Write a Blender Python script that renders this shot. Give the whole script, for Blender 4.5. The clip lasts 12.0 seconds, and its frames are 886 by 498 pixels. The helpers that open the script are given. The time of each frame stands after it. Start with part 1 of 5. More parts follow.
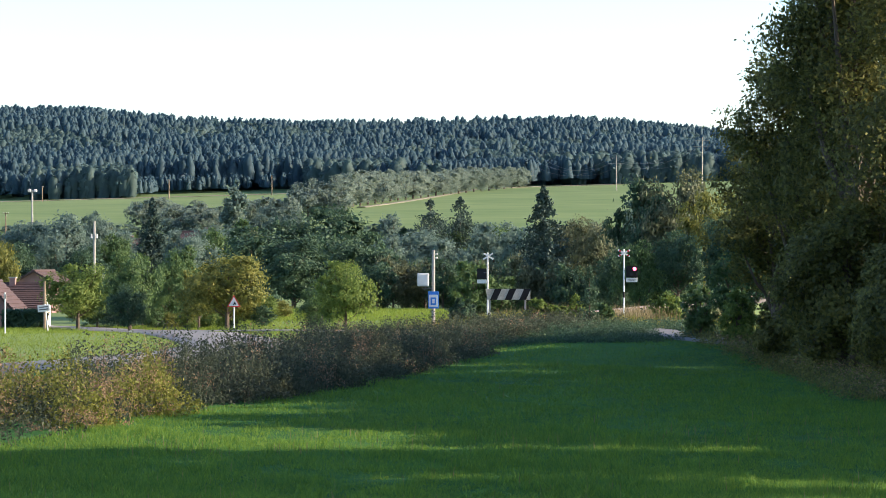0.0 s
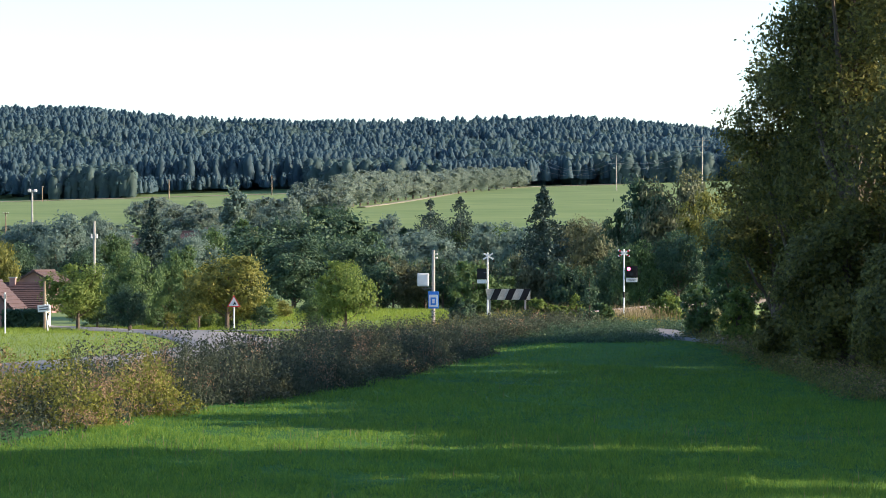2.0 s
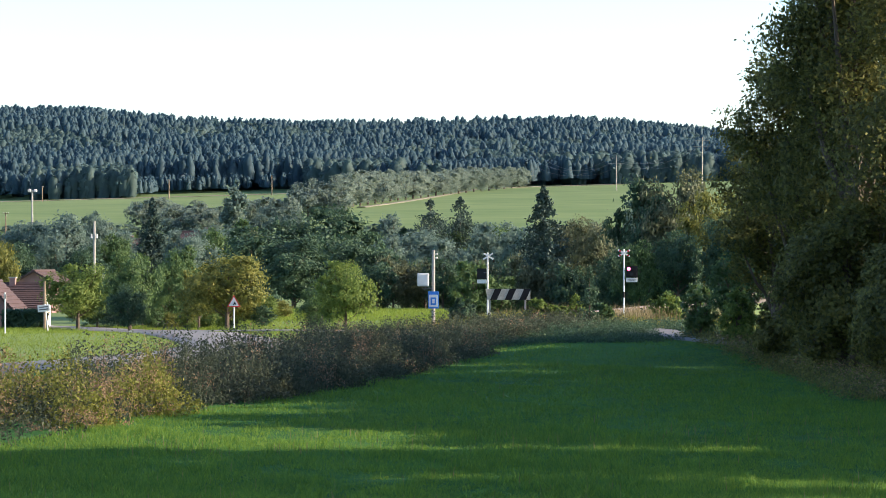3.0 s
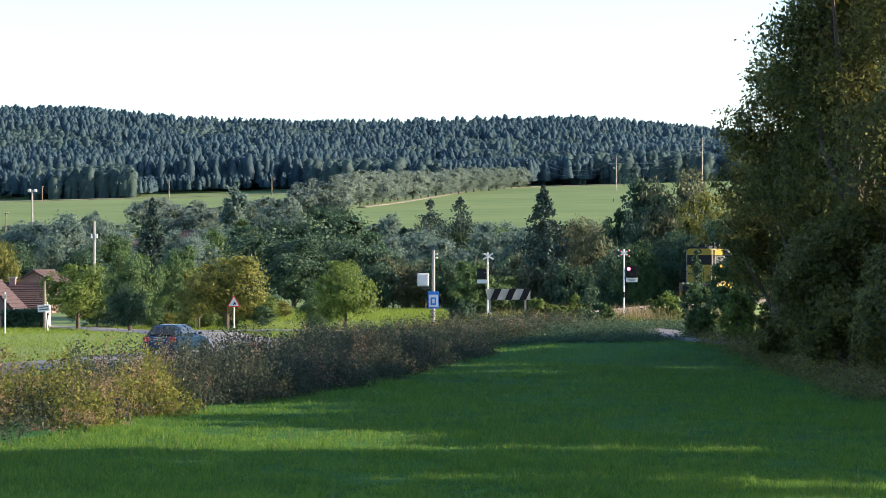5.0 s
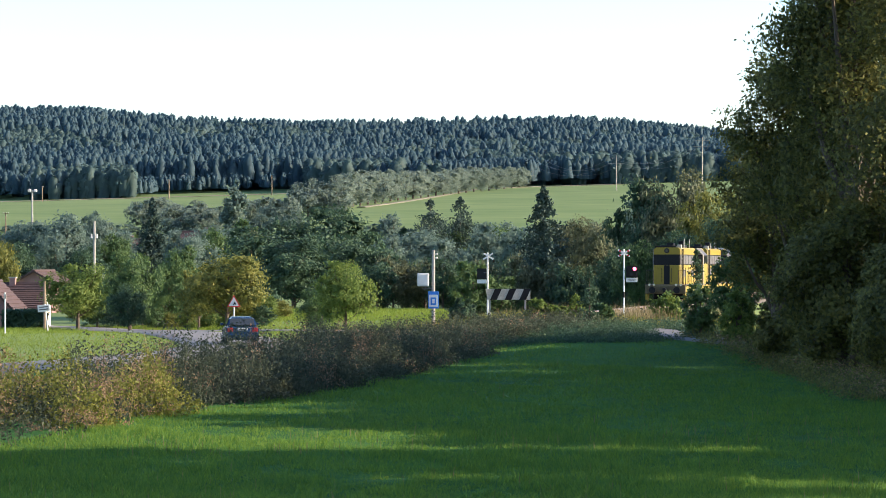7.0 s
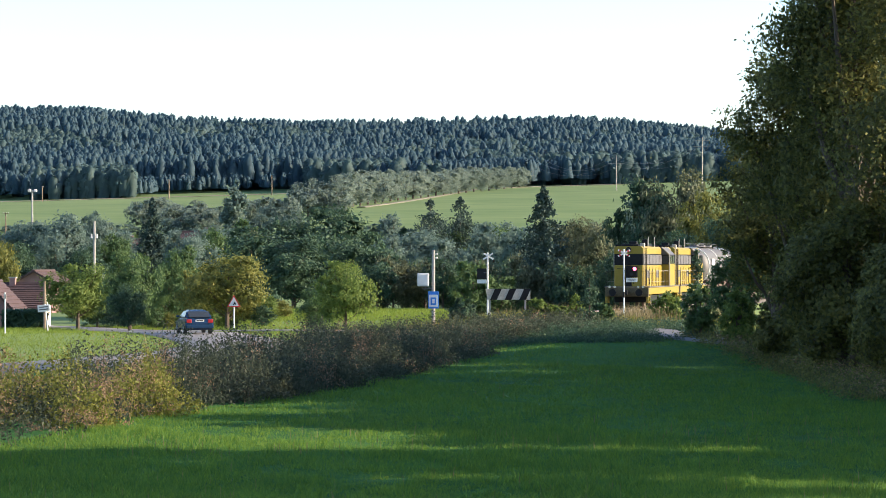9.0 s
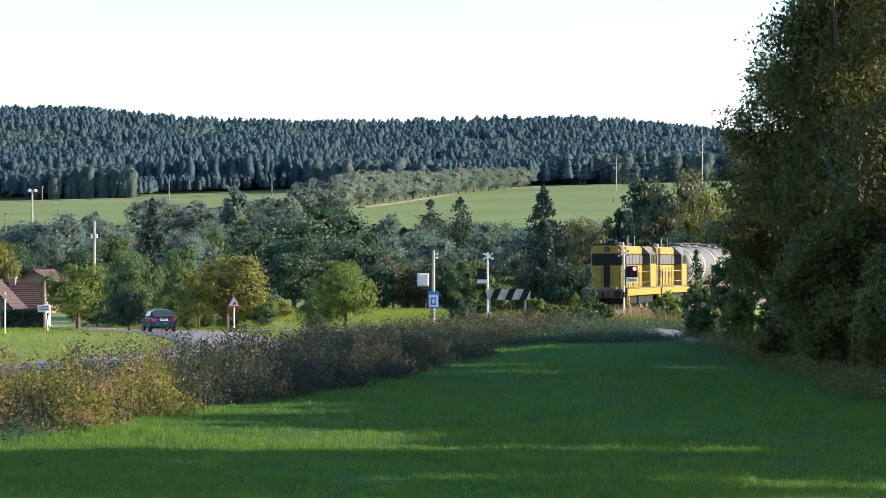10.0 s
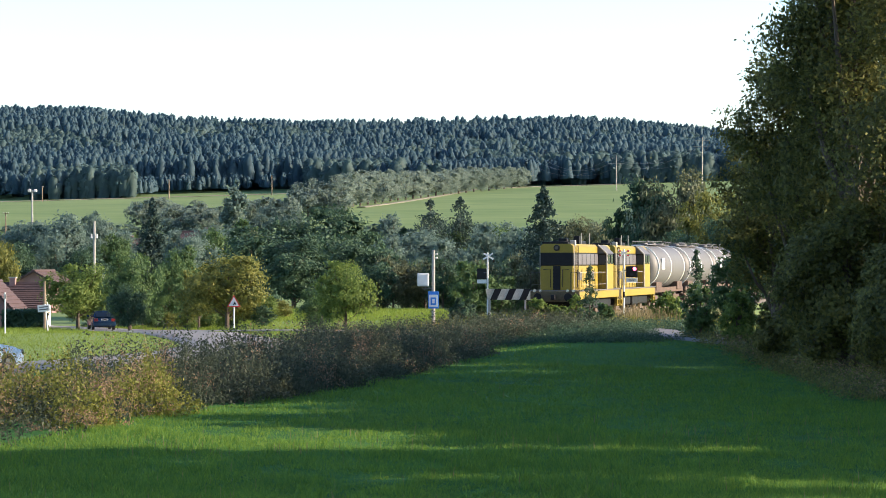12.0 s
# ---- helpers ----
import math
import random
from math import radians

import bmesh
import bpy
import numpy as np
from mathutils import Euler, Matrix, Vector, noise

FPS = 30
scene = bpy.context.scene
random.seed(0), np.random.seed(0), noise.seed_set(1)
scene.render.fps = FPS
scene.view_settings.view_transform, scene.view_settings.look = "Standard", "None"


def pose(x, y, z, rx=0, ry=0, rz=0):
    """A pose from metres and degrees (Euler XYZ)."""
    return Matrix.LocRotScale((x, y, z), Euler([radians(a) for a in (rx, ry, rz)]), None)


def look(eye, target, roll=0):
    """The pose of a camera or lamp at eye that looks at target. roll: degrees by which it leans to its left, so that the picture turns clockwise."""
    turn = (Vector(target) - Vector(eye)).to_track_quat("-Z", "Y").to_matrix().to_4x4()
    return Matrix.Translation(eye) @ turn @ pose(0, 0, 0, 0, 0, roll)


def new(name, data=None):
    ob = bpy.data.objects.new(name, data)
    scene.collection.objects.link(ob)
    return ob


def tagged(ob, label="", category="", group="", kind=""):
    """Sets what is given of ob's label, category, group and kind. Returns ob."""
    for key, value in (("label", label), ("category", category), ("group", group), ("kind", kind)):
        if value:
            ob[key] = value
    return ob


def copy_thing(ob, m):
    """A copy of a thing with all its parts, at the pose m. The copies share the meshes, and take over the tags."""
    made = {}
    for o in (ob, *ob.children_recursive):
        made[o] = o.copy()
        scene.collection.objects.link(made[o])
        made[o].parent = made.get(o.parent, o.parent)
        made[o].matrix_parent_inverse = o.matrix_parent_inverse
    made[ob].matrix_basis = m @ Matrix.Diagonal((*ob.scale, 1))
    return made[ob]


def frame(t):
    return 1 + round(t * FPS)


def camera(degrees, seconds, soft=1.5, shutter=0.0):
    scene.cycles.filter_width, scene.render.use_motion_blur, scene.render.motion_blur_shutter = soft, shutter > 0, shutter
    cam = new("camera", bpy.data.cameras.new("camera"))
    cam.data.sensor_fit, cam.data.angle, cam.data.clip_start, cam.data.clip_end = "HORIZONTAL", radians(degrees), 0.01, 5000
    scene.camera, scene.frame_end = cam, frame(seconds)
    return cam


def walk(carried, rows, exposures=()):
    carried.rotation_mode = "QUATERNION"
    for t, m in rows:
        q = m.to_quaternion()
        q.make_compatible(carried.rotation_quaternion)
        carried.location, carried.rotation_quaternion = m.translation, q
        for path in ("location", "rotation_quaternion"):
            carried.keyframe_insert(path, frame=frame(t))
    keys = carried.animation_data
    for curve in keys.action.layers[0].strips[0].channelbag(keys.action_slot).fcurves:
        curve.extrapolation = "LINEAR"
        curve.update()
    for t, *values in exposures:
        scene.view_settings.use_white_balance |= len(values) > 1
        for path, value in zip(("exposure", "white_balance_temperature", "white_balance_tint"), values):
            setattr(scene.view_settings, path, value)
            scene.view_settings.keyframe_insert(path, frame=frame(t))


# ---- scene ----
cam = camera(18.5, 12.0, soft=0.85)
EYE = (0.0, 0.0, 4.2)
walk(cam, [(0.0, pose(*EYE, 90.274, 0, 0)), (12.0, pose(*EYE, 90.274, 0, 0))], exposures=[(0.0, 1.5, 5750, 13), (12.0, 1.5, 5750, 13)])

# ---- daylight: low evening sun from the east side of the meadow ----
SUN_UP = 19.0
world = bpy.data.worlds.new("sky")
scene.world = world
world.use_nodes = True
wn = world.node_tree.nodes
sky = wn.new("ShaderNodeTexSky")
sky.sky_type = "NISHITA"
sky.sun_disc = False
sky.sun_elevation = radians(SUN_UP)
sky.sun_rotation = radians(90)
sky.dust_density = 0.8
sky.ozone_density = 1.6
sky.air_density = 1.0
wn["Background"].inputs["Strength"].default_value = 0.115
world.node_tree.links.new(sky.outputs[0], wn["Background"].inputs["Color"])
sun = new("sun", bpy.data.lights.new("sun", "SUN"))
sun.data.energy = 5.0
sun.data.angle = radians(0.6)
sun.data.color = (1.0, 0.78, 0.50)
sun.matrix_world = look((60, 0, 40), (60 - math.cos(radians(SUN_UP)) * 10, 0.4, 40 - math.sin(radians(SUN_UP)) * 10))


# ---- materials ----
def material(name, colour, rough=0.7, metal=0.0, vary=0.25, scale=2.0, fine=30.0, bump=0.15, island=0.0, through_light=0.0, warm=None, patch=0.5):
    """Surface with two scales of variation, fine relief and, for leaves, light that shines through."""
    m = bpy.data.materials.new(name)
    m.use_nodes = True
    n, l = m.node_tree.nodes, m.node_tree.links
    b = n["Principled BSDF"]
    co = n.new("ShaderNodeTexCoord")
    big = n.new("ShaderNodeTexNoise")
    big.inputs["Scale"].default_value = scale
    big.inputs["Detail"].default_value = 4
    small = n.new("ShaderNodeTexNoise")
    small.inputs["Scale"].default_value = fine
    small.inputs["Detail"].default_value = 3
    l.new(co.outputs["Object"], big.inputs["Vector"])
    l.new(co.outputs["Object"], small.inputs["Vector"])
    add = n.new("ShaderNodeMath")
    add.operation = "ADD"
    l.new(big.outputs["Fac"], add.inputs[0])
    l.new(small.outputs["Fac"], add.inputs[1])
    ramp = n.new("ShaderNodeMapRange")
    ramp.inputs[1].default_value, ramp.inputs[2].default_value = 0.6, 1.4
    l.new(add.outputs[0], ramp.inputs[0])
    last = ramp.outputs[0]
    if island:
        geo = n.new("ShaderNodeNewGeometry")
        mixf = n.new("ShaderNodeMix")
        mixf.inputs[0].default_value = island
        l.new(last, mixf.inputs[2])
        l.new(geo.outputs["Random Per Island"], mixf.inputs[3])
        last = mixf.outputs[0]
    mix = n.new("ShaderNodeMix")
    mix.data_type = "RGBA"
    dark = [c * (1 - vary) for c in colour]
    light = warm if warm else [min(1, c * (1 + vary)) for c in colour]
    mix.inputs[6].default_value = (*dark, 1)
    mix.inputs[7].default_value = (*light, 1)
    l.new(last, mix.inputs[0])
    l.new(mix.outputs[2], b.inputs["Base Color"])
    b.inputs["Roughness"].default_value = rough
    b.inputs["Metallic"].default_value = metal
    if rough >= 0.95:
        b.inputs["Specular IOR Level"].default_value = 0.04
    if bump:
        bp = n.new("ShaderNodeBump")
        bp.inputs["Strength"].default_value = bump
        bp.inputs["Distance"].default_value = 0.05
        l.new(small.outputs["Fac"], bp.inputs["Height"])
        l.new(bp.outputs[0], b.inputs["Normal"])
    if through_light:
        tr = n.new("ShaderNodeBsdfTranslucent")
        l.new(mix.outputs[2], tr.inputs["Color"])
        ms = n.new("ShaderNodeMixShader")
        ms.inputs[0].default_value = through_light
        l.new(b.outputs[0], ms.inputs[1])
        l.new(tr.outputs[0], ms.inputs[2])
        l.new(ms.outputs[0], n["Material Output"].inputs["Surface"])
        b.inputs["Specular IOR Level"].default_value = 0.2
    return m


def leaf(name, dark, light, glow=0.4):
    far = name.startswith("forest")
    return material(name, dark, 0.6, vary=0.15, scale=0.013 if far else 0.6, fine=0.45 if far else 6, bump=0, island=0.25 if far else 0.6, through_light=glow, warm=light)


LEAF_DARK = leaf("leaf_dark", (0.030, 0.068, 0.050), (0.086, 0.138, 0.068), 0.35)
LEAF_MID = leaf("leaf_mid", (0.042, 0.092, 0.046), (0.135, 0.198, 0.062))
LEAF_LIGHT = leaf("leaf_light", (0.060, 0.120, 0.036), (0.220, 0.275, 0.058), 0.45)
# yellow leaf tone with the low sun's light put into the colour
LEAF_YELLOW = leaf("leaf_yellow", (0.078, 0.108, 0.034), (0.265, 0.255, 0.058), 0.45)
LEAF_BROWN = leaf("leaf_brown", (0.062, 0.088, 0.056), (0.175, 0.180, 0.092), 0.35)
# grey and pale leaves carry haze in their colour, paler with distance
LEAF_HAZE = leaf("leaf_haze", (0.105, 0.160, 0.152), (0.165, 0.225, 0.175), 0.5)
LEAF_FAR_HAZE = leaf("leaf_far_haze", (0.160, 0.212, 0.196), (0.235, 0.285, 0.215), 0.6)
# olive leaves; the yellow end paints sun glints onto random blades
LEAF_OLIVE_GLINT = leaf("leaf_olive_glint", (0.038, 0.060, 0.038), (0.235, 0.225, 0.054), 0.5)
NEEDLE = leaf("needle", (0.028, 0.054, 0.048), (0.066, 0.100, 0.078), 0.12)
# distance haze put into the hill foliage: bluer, lighter, more see-through
FOREST_NEEDLE_HAZE = leaf("forest_needle_haze", (0.058, 0.114, 0.152), (0.094, 0.156, 0.184), 0.6)
FOREST_LEAF_HAZE = leaf("forest_leaf_haze", (0.076, 0.136, 0.150), (0.124, 0.182, 0.166), 0.6)
WEED_BROWN = leaf("weed_brown", (0.110, 0.070, 0.046), (0.420, 0.275, 0.165), 0.35)
WEED_GREEN = leaf("weed_green", (0.038, 0.062, 0.016), (0.265, 0.258, 0.046), 0.4)
# dark weed colour, deepened to carry the tree row's shade
WEED_DARK_SHADE = leaf("weed_dark_shade", (0.030, 0.045, 0.031), (0.096, 0.108, 0.064), 0.45)
GRASS = leaf("grass_blade", (0.027, 0.126, 0.036), (0.205, 0.295, 0.028), 0.5)
LAWN = leaf("lawn_blade", (0.110, 0.190, 0.022), (0.240, 0.290, 0.040), 0.45)
STRAW = leaf("straw", (0.110, 0.095, 0.045), (0.280, 0.220, 0.115), 0.4)
BARK = material("bark", (0.085, 0.065, 0.048), 0.9, vary=0.4, scale=3, fine=25, bump=0.5)
SOIL_GRASS = material("meadow_soil", (0.022, 0.090, 0.030), 0.95, vary=0.4, scale=0.12, fine=3.0, bump=0.6, warm=(0.060, 0.150, 0.034))
# field green, lightened and blued with the distance haze put into it
FIELD = material("field_grass", (0.118, 0.178, 0.070), 0.95, vary=0.14, scale=0.006, fine=0.05, bump=0.1, warm=(0.180, 0.224, 0.090))
ASPHALT = material("asphalt", (0.16, 0.15, 0.145), 0.85, vary=0.2, scale=0.5, fine=40, bump=0.3)
GRAVEL = material("gravel", (0.13, 0.115, 0.10), 0.95, vary=0.4, scale=2, fine=25, bump=0.8)
GRAVEL_PALE = material("pale_gravel", (0.19, 0.18, 0.13), 0.95, vary=0.3, scale=0.2, fine=5, bump=0.3)
BOARD = material("dirty_board", (0.34, 0.32, 0.27), 0.8, vary=0.3, scale=3, fine=20, bump=0.1)
STEEL = material("rail_steel", (0.18, 0.13, 0.10), 0.5, metal=0.7, vary=0.3)
CONCRETE = material("concrete", (0.32, 0.305, 0.28), 0.9, vary=0.18, scale=1.5, fine=40, bump=0.2)
WHITE = material("white_paint", (0.60, 0.60, 0.58), 0.5, vary=0.08, scale=3, fine=20, bump=0.05)
BLACK = material("black_paint", (0.011, 0.011, 0.013), 0.5, vary=0.3, scale=3, fine=20, bump=0.05)
YELLOW = material("yellow_paint", (0.225, 0.162, 0.005), 0.5, vary=0.14, scale=1.2, fine=14, bump=0.05)
GREY = material("grey_paint", (0.085, 0.082, 0.090), 0.6, vary=0.2, scale=2, fine=20, bump=0.05)
TANK = material("tank_grey", (0.088, 0.086, 0.086), 0.6, metal=0.0, vary=0.16, scale=0.7, fine=9, bump=0.05)
RUST = material("rusty_brown", (0.075, 0.046, 0.034), 0.85, vary=0.35, scale=2, fine=15, bump=0.2)
DIRTY = material("dirty_yellow", (0.085, 0.066, 0.030), 0.75, vary=0.5, scale=3, fine=18, bump=0.1)
RED = material("red_paint", (0.55, 0.03, 0.03), 0.4, vary=0.1)
BLUE = material("sign_blue", (0.03, 0.16, 0.55), 0.4, vary=0.1)
TILE = material("roof_tile", (0.058, 0.033, 0.031), 0.8, vary=0.3, scale=1.0, fine=6, bump=0.4)
PLASTER = material("plaster", (0.62, 0.58, 0.50), 0.9, vary=0.12, scale=0.6, fine=15, bump=0.15)
GABLE = material("gable_brick", (0.24, 0.135, 0.120), 0.9, vary=0.2, scale=0.8, fine=12, bump=0.2)
WOOD = material("pole_wood", (0.20, 0.15, 0.10), 0.85, vary=0.35, scale=2, fine=20, bump=0.3)
BLACK.node_tree.nodes["Principled BSDF"].inputs["Specular IOR Level"].default_value = 0.15
CAR_BLUE = material("car_blue", (0.020, 0.050, 0.105), 0.22, metal=0.4, vary=0.1, bump=0)
# paint lightened to stand in for sun that the trees keep off the car
CAR_PALE_SUN = material("car_pale_sun", (0.58, 0.70, 0.80), 0.3, metal=0.1, vary=0.06, bump=0)
RUBBER = material("rubber", (0.02, 0.02, 0.02), 0.85, vary=0.2)
GLASS = material("dark_glass", (0.03, 0.035, 0.04), 0.06, vary=0.1, bump=0)
CHROME = material("lamp_chrome", (0.45, 0.45, 0.44), 0.18, metal=0.9, vary=0.05, bump=0)
TAIL = material("tail_red", (0.26, 0.012, 0.014), 0.3, vary=0.1, bump=0)


def glowing(name, colour, power):
    m = bpy.data.materials.new(name)
    m.use_nodes = True
    b = m.node_tree.nodes["Principled BSDF"]
    b.inputs["Base Color"].default_value = (*colour, 1)
    b.inputs["Emission Color"].default_value = (*colour, 1)
    b.inputs["Emission Strength"].default_value = power
    return m


RED_LIGHT = glowing("red_light", (1.0, 0.05, 0.09), 6.0)


# ---- mesh helpers ----
def np_mesh(name, verts, faces, mat, mats=None, index=None):
    """A mesh from arrays; faces all have the same number of corners."""
    me = bpy.data.meshes.new(name)
    verts, faces = np.asarray(verts, np.float32), np.asarray(faces, np.int32)
    k = faces.shape[1]
    me.vertices.add(len(verts))
    me.vertices.foreach_set("co", verts.ravel())
    me.loops.add(faces.size)
    me.loops.foreach_set("vertex_index", faces.ravel())
    me.polygons.add(len(faces))
    me.polygons.foreach_set("loop_start", np.arange(0, faces.size, k, dtype=np.int32))
    for m in (mats or [mat]):
        me.materials.append(m)
    if index is not None:
        me.polygons.foreach_set("material_index", np.asarray(index, np.int32))
    me.update(calc_edges=True)
    me.validate()
    return me


def part(name, bm, mat, parent=None, label="", smooth=False):
    """Links a bmesh as one mesh object under a thing or a part."""
    me = bpy.data.meshes.new(name)
    if smooth:
        for f in bm.faces:
            f.smooth = True
    bm.to_mesh(me)
    bm.free()
    me.materials.append(mat)
    ob = new(name, me)
    ob.parent = parent
    if label:
        tagged(ob, label)
    return ob


def thing(name, m, label, category, group="", kind=""):
    ob = new(name)
    ob.empty_display_size = 0.3
    ob.matrix_basis = m
    return tagged(ob, label, category, group, kind)


def box(sx, sy, sz, at=(0, 0, 0), bevel=0.0, turn=None, bm=None):
    """A box of that size whose base centre is at the place, its edges rounded."""
    own = bmesh.new()
    bmesh.ops.create_cube(own, size=1.0, matrix=Matrix.Diagonal((sx, sy, sz, 1)))
    if bevel:
        bmesh.ops.bevel(own, geom=own.edges[:], offset=bevel, segments=2, affect="EDGES", profile=0.5)
    m = Matrix.Translation(Vector(at) + Vector((0, 0, sz / 2)))
    if turn is not None:
        m = m @ turn
    bmesh.ops.transform(own, matrix=m, verts=own.verts)
    return merge(bm, own)


def merge(bm, own):
    if bm is None:
        return own
    me = bpy.data.meshes.new("joined")
    own.to_mesh(me)
    own.free()
    bm.from_mesh(me)
    bpy.data.meshes.remove(me)
    return bm


def tube(points, radii, sides=8, bm=None):
    """A round bar along points with a radius at each."""
    own = bmesh.new()
    rings = []
    pts = [Vector(p) for p in points]
    for i, p in enumerate(pts):
        d = (pts[min(i + 1, len(pts) - 1)] - pts[max(i - 1, 0)]).normalized()
        a = d.orthogonal().normalized()
        b = d.cross(a)
        rings.append([own.verts.new(p + radii[i] * (math.cos(k * math.tau / sides) * a + math.sin(k * math.tau / sides) * b)) for k in range(sides)])
    for r, s in zip(rings, rings[1:]):
        for k in range(sides):
            own.faces.new((r[k], r[(k + 1) % sides], s[(k + 1) % sides], s[k]))
    own.faces.new(rings[0][::-1])
    own.faces.new(rings[-1])
    bmesh.ops.recalc_face_normals(own, faces=own.faces[:])
    return merge(bm, own)


def bar(a, b, r, sides=8, bm=None):
    return tube([a, b], [r, r], sides, bm)


def prism(outline, width, bm=None, axis="x"):
    """A solid of constant width across x from an outline in (y, z)."""
    own = bmesh.new()
    a = [own.verts.new((-width / 2, y, z)) for y, z in outline]
    b = [own.verts.new((width / 2, y, z)) for y, z in outline]
    n = len(outline)
    own.faces.new(a)
    own.faces.new(b[::-1])
    for i in range(n):
        own.faces.new((a[i], b[i], b[(i + 1) % n], a[(i + 1) % n]))
    bmesh.ops.recalc_face_normals(own, faces=own.faces[:])
    if axis == "y":
        bmesh.ops.transform(own, matrix=Matrix.Rotation(radians(90), 4, "Z"), verts=own.verts)
    return merge(bm, own)


# ---- ground ----
TRACK_DIR = Vector((0.235, 0.972, 0)).normalized()
TRACK_P = Vector((6.49, 155.2, 0))
RAIL_Z = 1.15
ROAD = [(-75, 68), (-45, 84), (-28, 94), (-19, 104), (-14.8, 115), (-12.7, 123), (-10.9, 128.4), (-10.3, 137.5), (-10.6, 142), (-12.3, 152), (-14.9, 163), (-16.5, 168.5), (-20.1, 181.5), (-25.5, 203), (-33, 230), (-46, 262), (-70, 300)]
LANE = [(38, 92), (24, 112), (15, 126), (10.8, 134), (8.4, 146), (6.6, 158), (2.0, 168), (-8.0, 178), (-19, 181)]


def seg_dist(x, y, line):
    """Distance of points from a polyline."""
    best = np.full(np.shape(x), 1e9)
    for (ax, ay), (bx, by) in zip(line, line[1:]):
        dx, dy = bx - ax, by - ay
        t = np.clip(((x - ax) * dx + (y - ay) * dy) / (dx * dx + dy * dy), 0, 1)
        best = np.minimum(best, np.hypot(x - ax - t * dx, y - ay - t * dy))
    return best


def track_at(s):
    """A place on the track: s metres behind the level crossing; ahead of it the line bends to the west."""
    if s >= -2:
        return TRACK_P.x + TRACK_DIR.x * s, TRACK_P.y + TRACK_DIR.y * s
    k = -2 - s
    return TRACK_P.x - TRACK_DIR.x * (k + 2) - 0.012 * k * k, TRACK_P.y - TRACK_DIR.y * (k + 2) + 0.010 * k * k


TRACK = [track_at(s) for s in list(range(-10, 0, 4)) + list(range(0, 190, 10))]


def ground_z(x, y):
    x, y = np.asarray(x, float), np.asarray(y, float)
    z = np.interp(y, [-60, 0, 10, 30, 46, 70, 100, 120, 165, 203, 240, 300, 400, 600, 1350], [2.7, 2.6, 2.4, 1.0, 0.2, 0.1, 0.0, -0.1, -0.12, -0.9, -1.5, -1.0, 2.0, 13.0, 40.0])
    side = np.clip((-x - 20) / 200, -1, 1)
    z = z - 5.5 * side * np.clip((y - 500) / 800, 0, 1)
    far = np.clip((y - 1350) / 750, 0, 1)
    a = x / np.maximum(y, 1) * 4.814
    crest = np.interp(a, [-0.8, -0.65, -0.4, -0.25, -0.1, 0.1, 0.25, 0.5, 0.8], [72, 71, 61, 56, 56, 56, 54, 41, 30])
    z = z + crest * (far * far * (3 - 2 * far) * 0.55 + far * 0.45)
    z = z - np.clip((y - 2100) / 1500, 0, 1) * 60
    d = seg_dist(x, y, TRACK)
    z = np.where(y < 400, np.maximum(z, z + (RAIL_Z - 0.45 - z) * np.clip((9 - d) / 6, 0, 1)), z)
    bank = np.clip((x + 1) / 6, 0, 1) * np.clip((y - 112) / 24, 0, 1) * np.clip((175 - y) / 20, 0, 1)
    z = z + np.maximum(0.72 - z, 0) * bank
    strip = np.clip((x + 17) / 4, 0, 1) * np.clip((4 - x) / 4, 0, 1) * np.clip((y - 180) / 12, 0, 1) * np.clip((262 - y) / 20, 0, 1)
    z = z + np.maximum(0.02 - z, 0) * strip
    bumps = 0.018 * np.sin(x * 1.1 + y * 0.35) * np.sin(y * 0.5 - x * 0.2) + 0.04 * np.sin(x * 0.31 + 1.2) * np.cos(y * 0.23)
    return z + bumps * np.clip((seg_dist(x, y, ROAD) - 3) / 3, 0, 1) * np.clip((d - 2) / 3, 0, 1)


def gz(x, y):
    return float(ground_z(np.array([x]), np.array([y]))[0])


def build_ground():
    xs = np.concatenate([-np.geomspace(3000, 62, 40), np.arange(-60, 60.1, 1.2), np.geomspace(62, 3000, 40)])
    ys = np.concatenate([np.linspace(-600, -25, 12), np.arange(-20, 262, 1.2), np.geomspace(264, 3900, 130)])
    gx, gy = np.meshgrid(xs, ys)
    v = np.stack([gx, gy, ground_z(gx, gy)], -1).reshape(-1, 3)
    w = len(xs)
    i = (np.arange(len(ys) - 1)[:, None] * w + np.arange(w - 1)[None, :]).ravel()
    f = np.stack([i, i + 1, i + w + 1, i + w], -1)
    cy = gy[:-1, :-1].ravel()
    me = np_mesh("ground", v, f, None, [SOIL_GRASS, FIELD], ((cy > 150) | ((gx[:-1, :-1].ravel() < -9) & (cy > 106))).astype(int))
    for p in me.polygons:
        p.use_smooth = True
    return tagged(new("ground", me), "green meadow and field ground rising to a wooded hill", "ground", kind="structure")


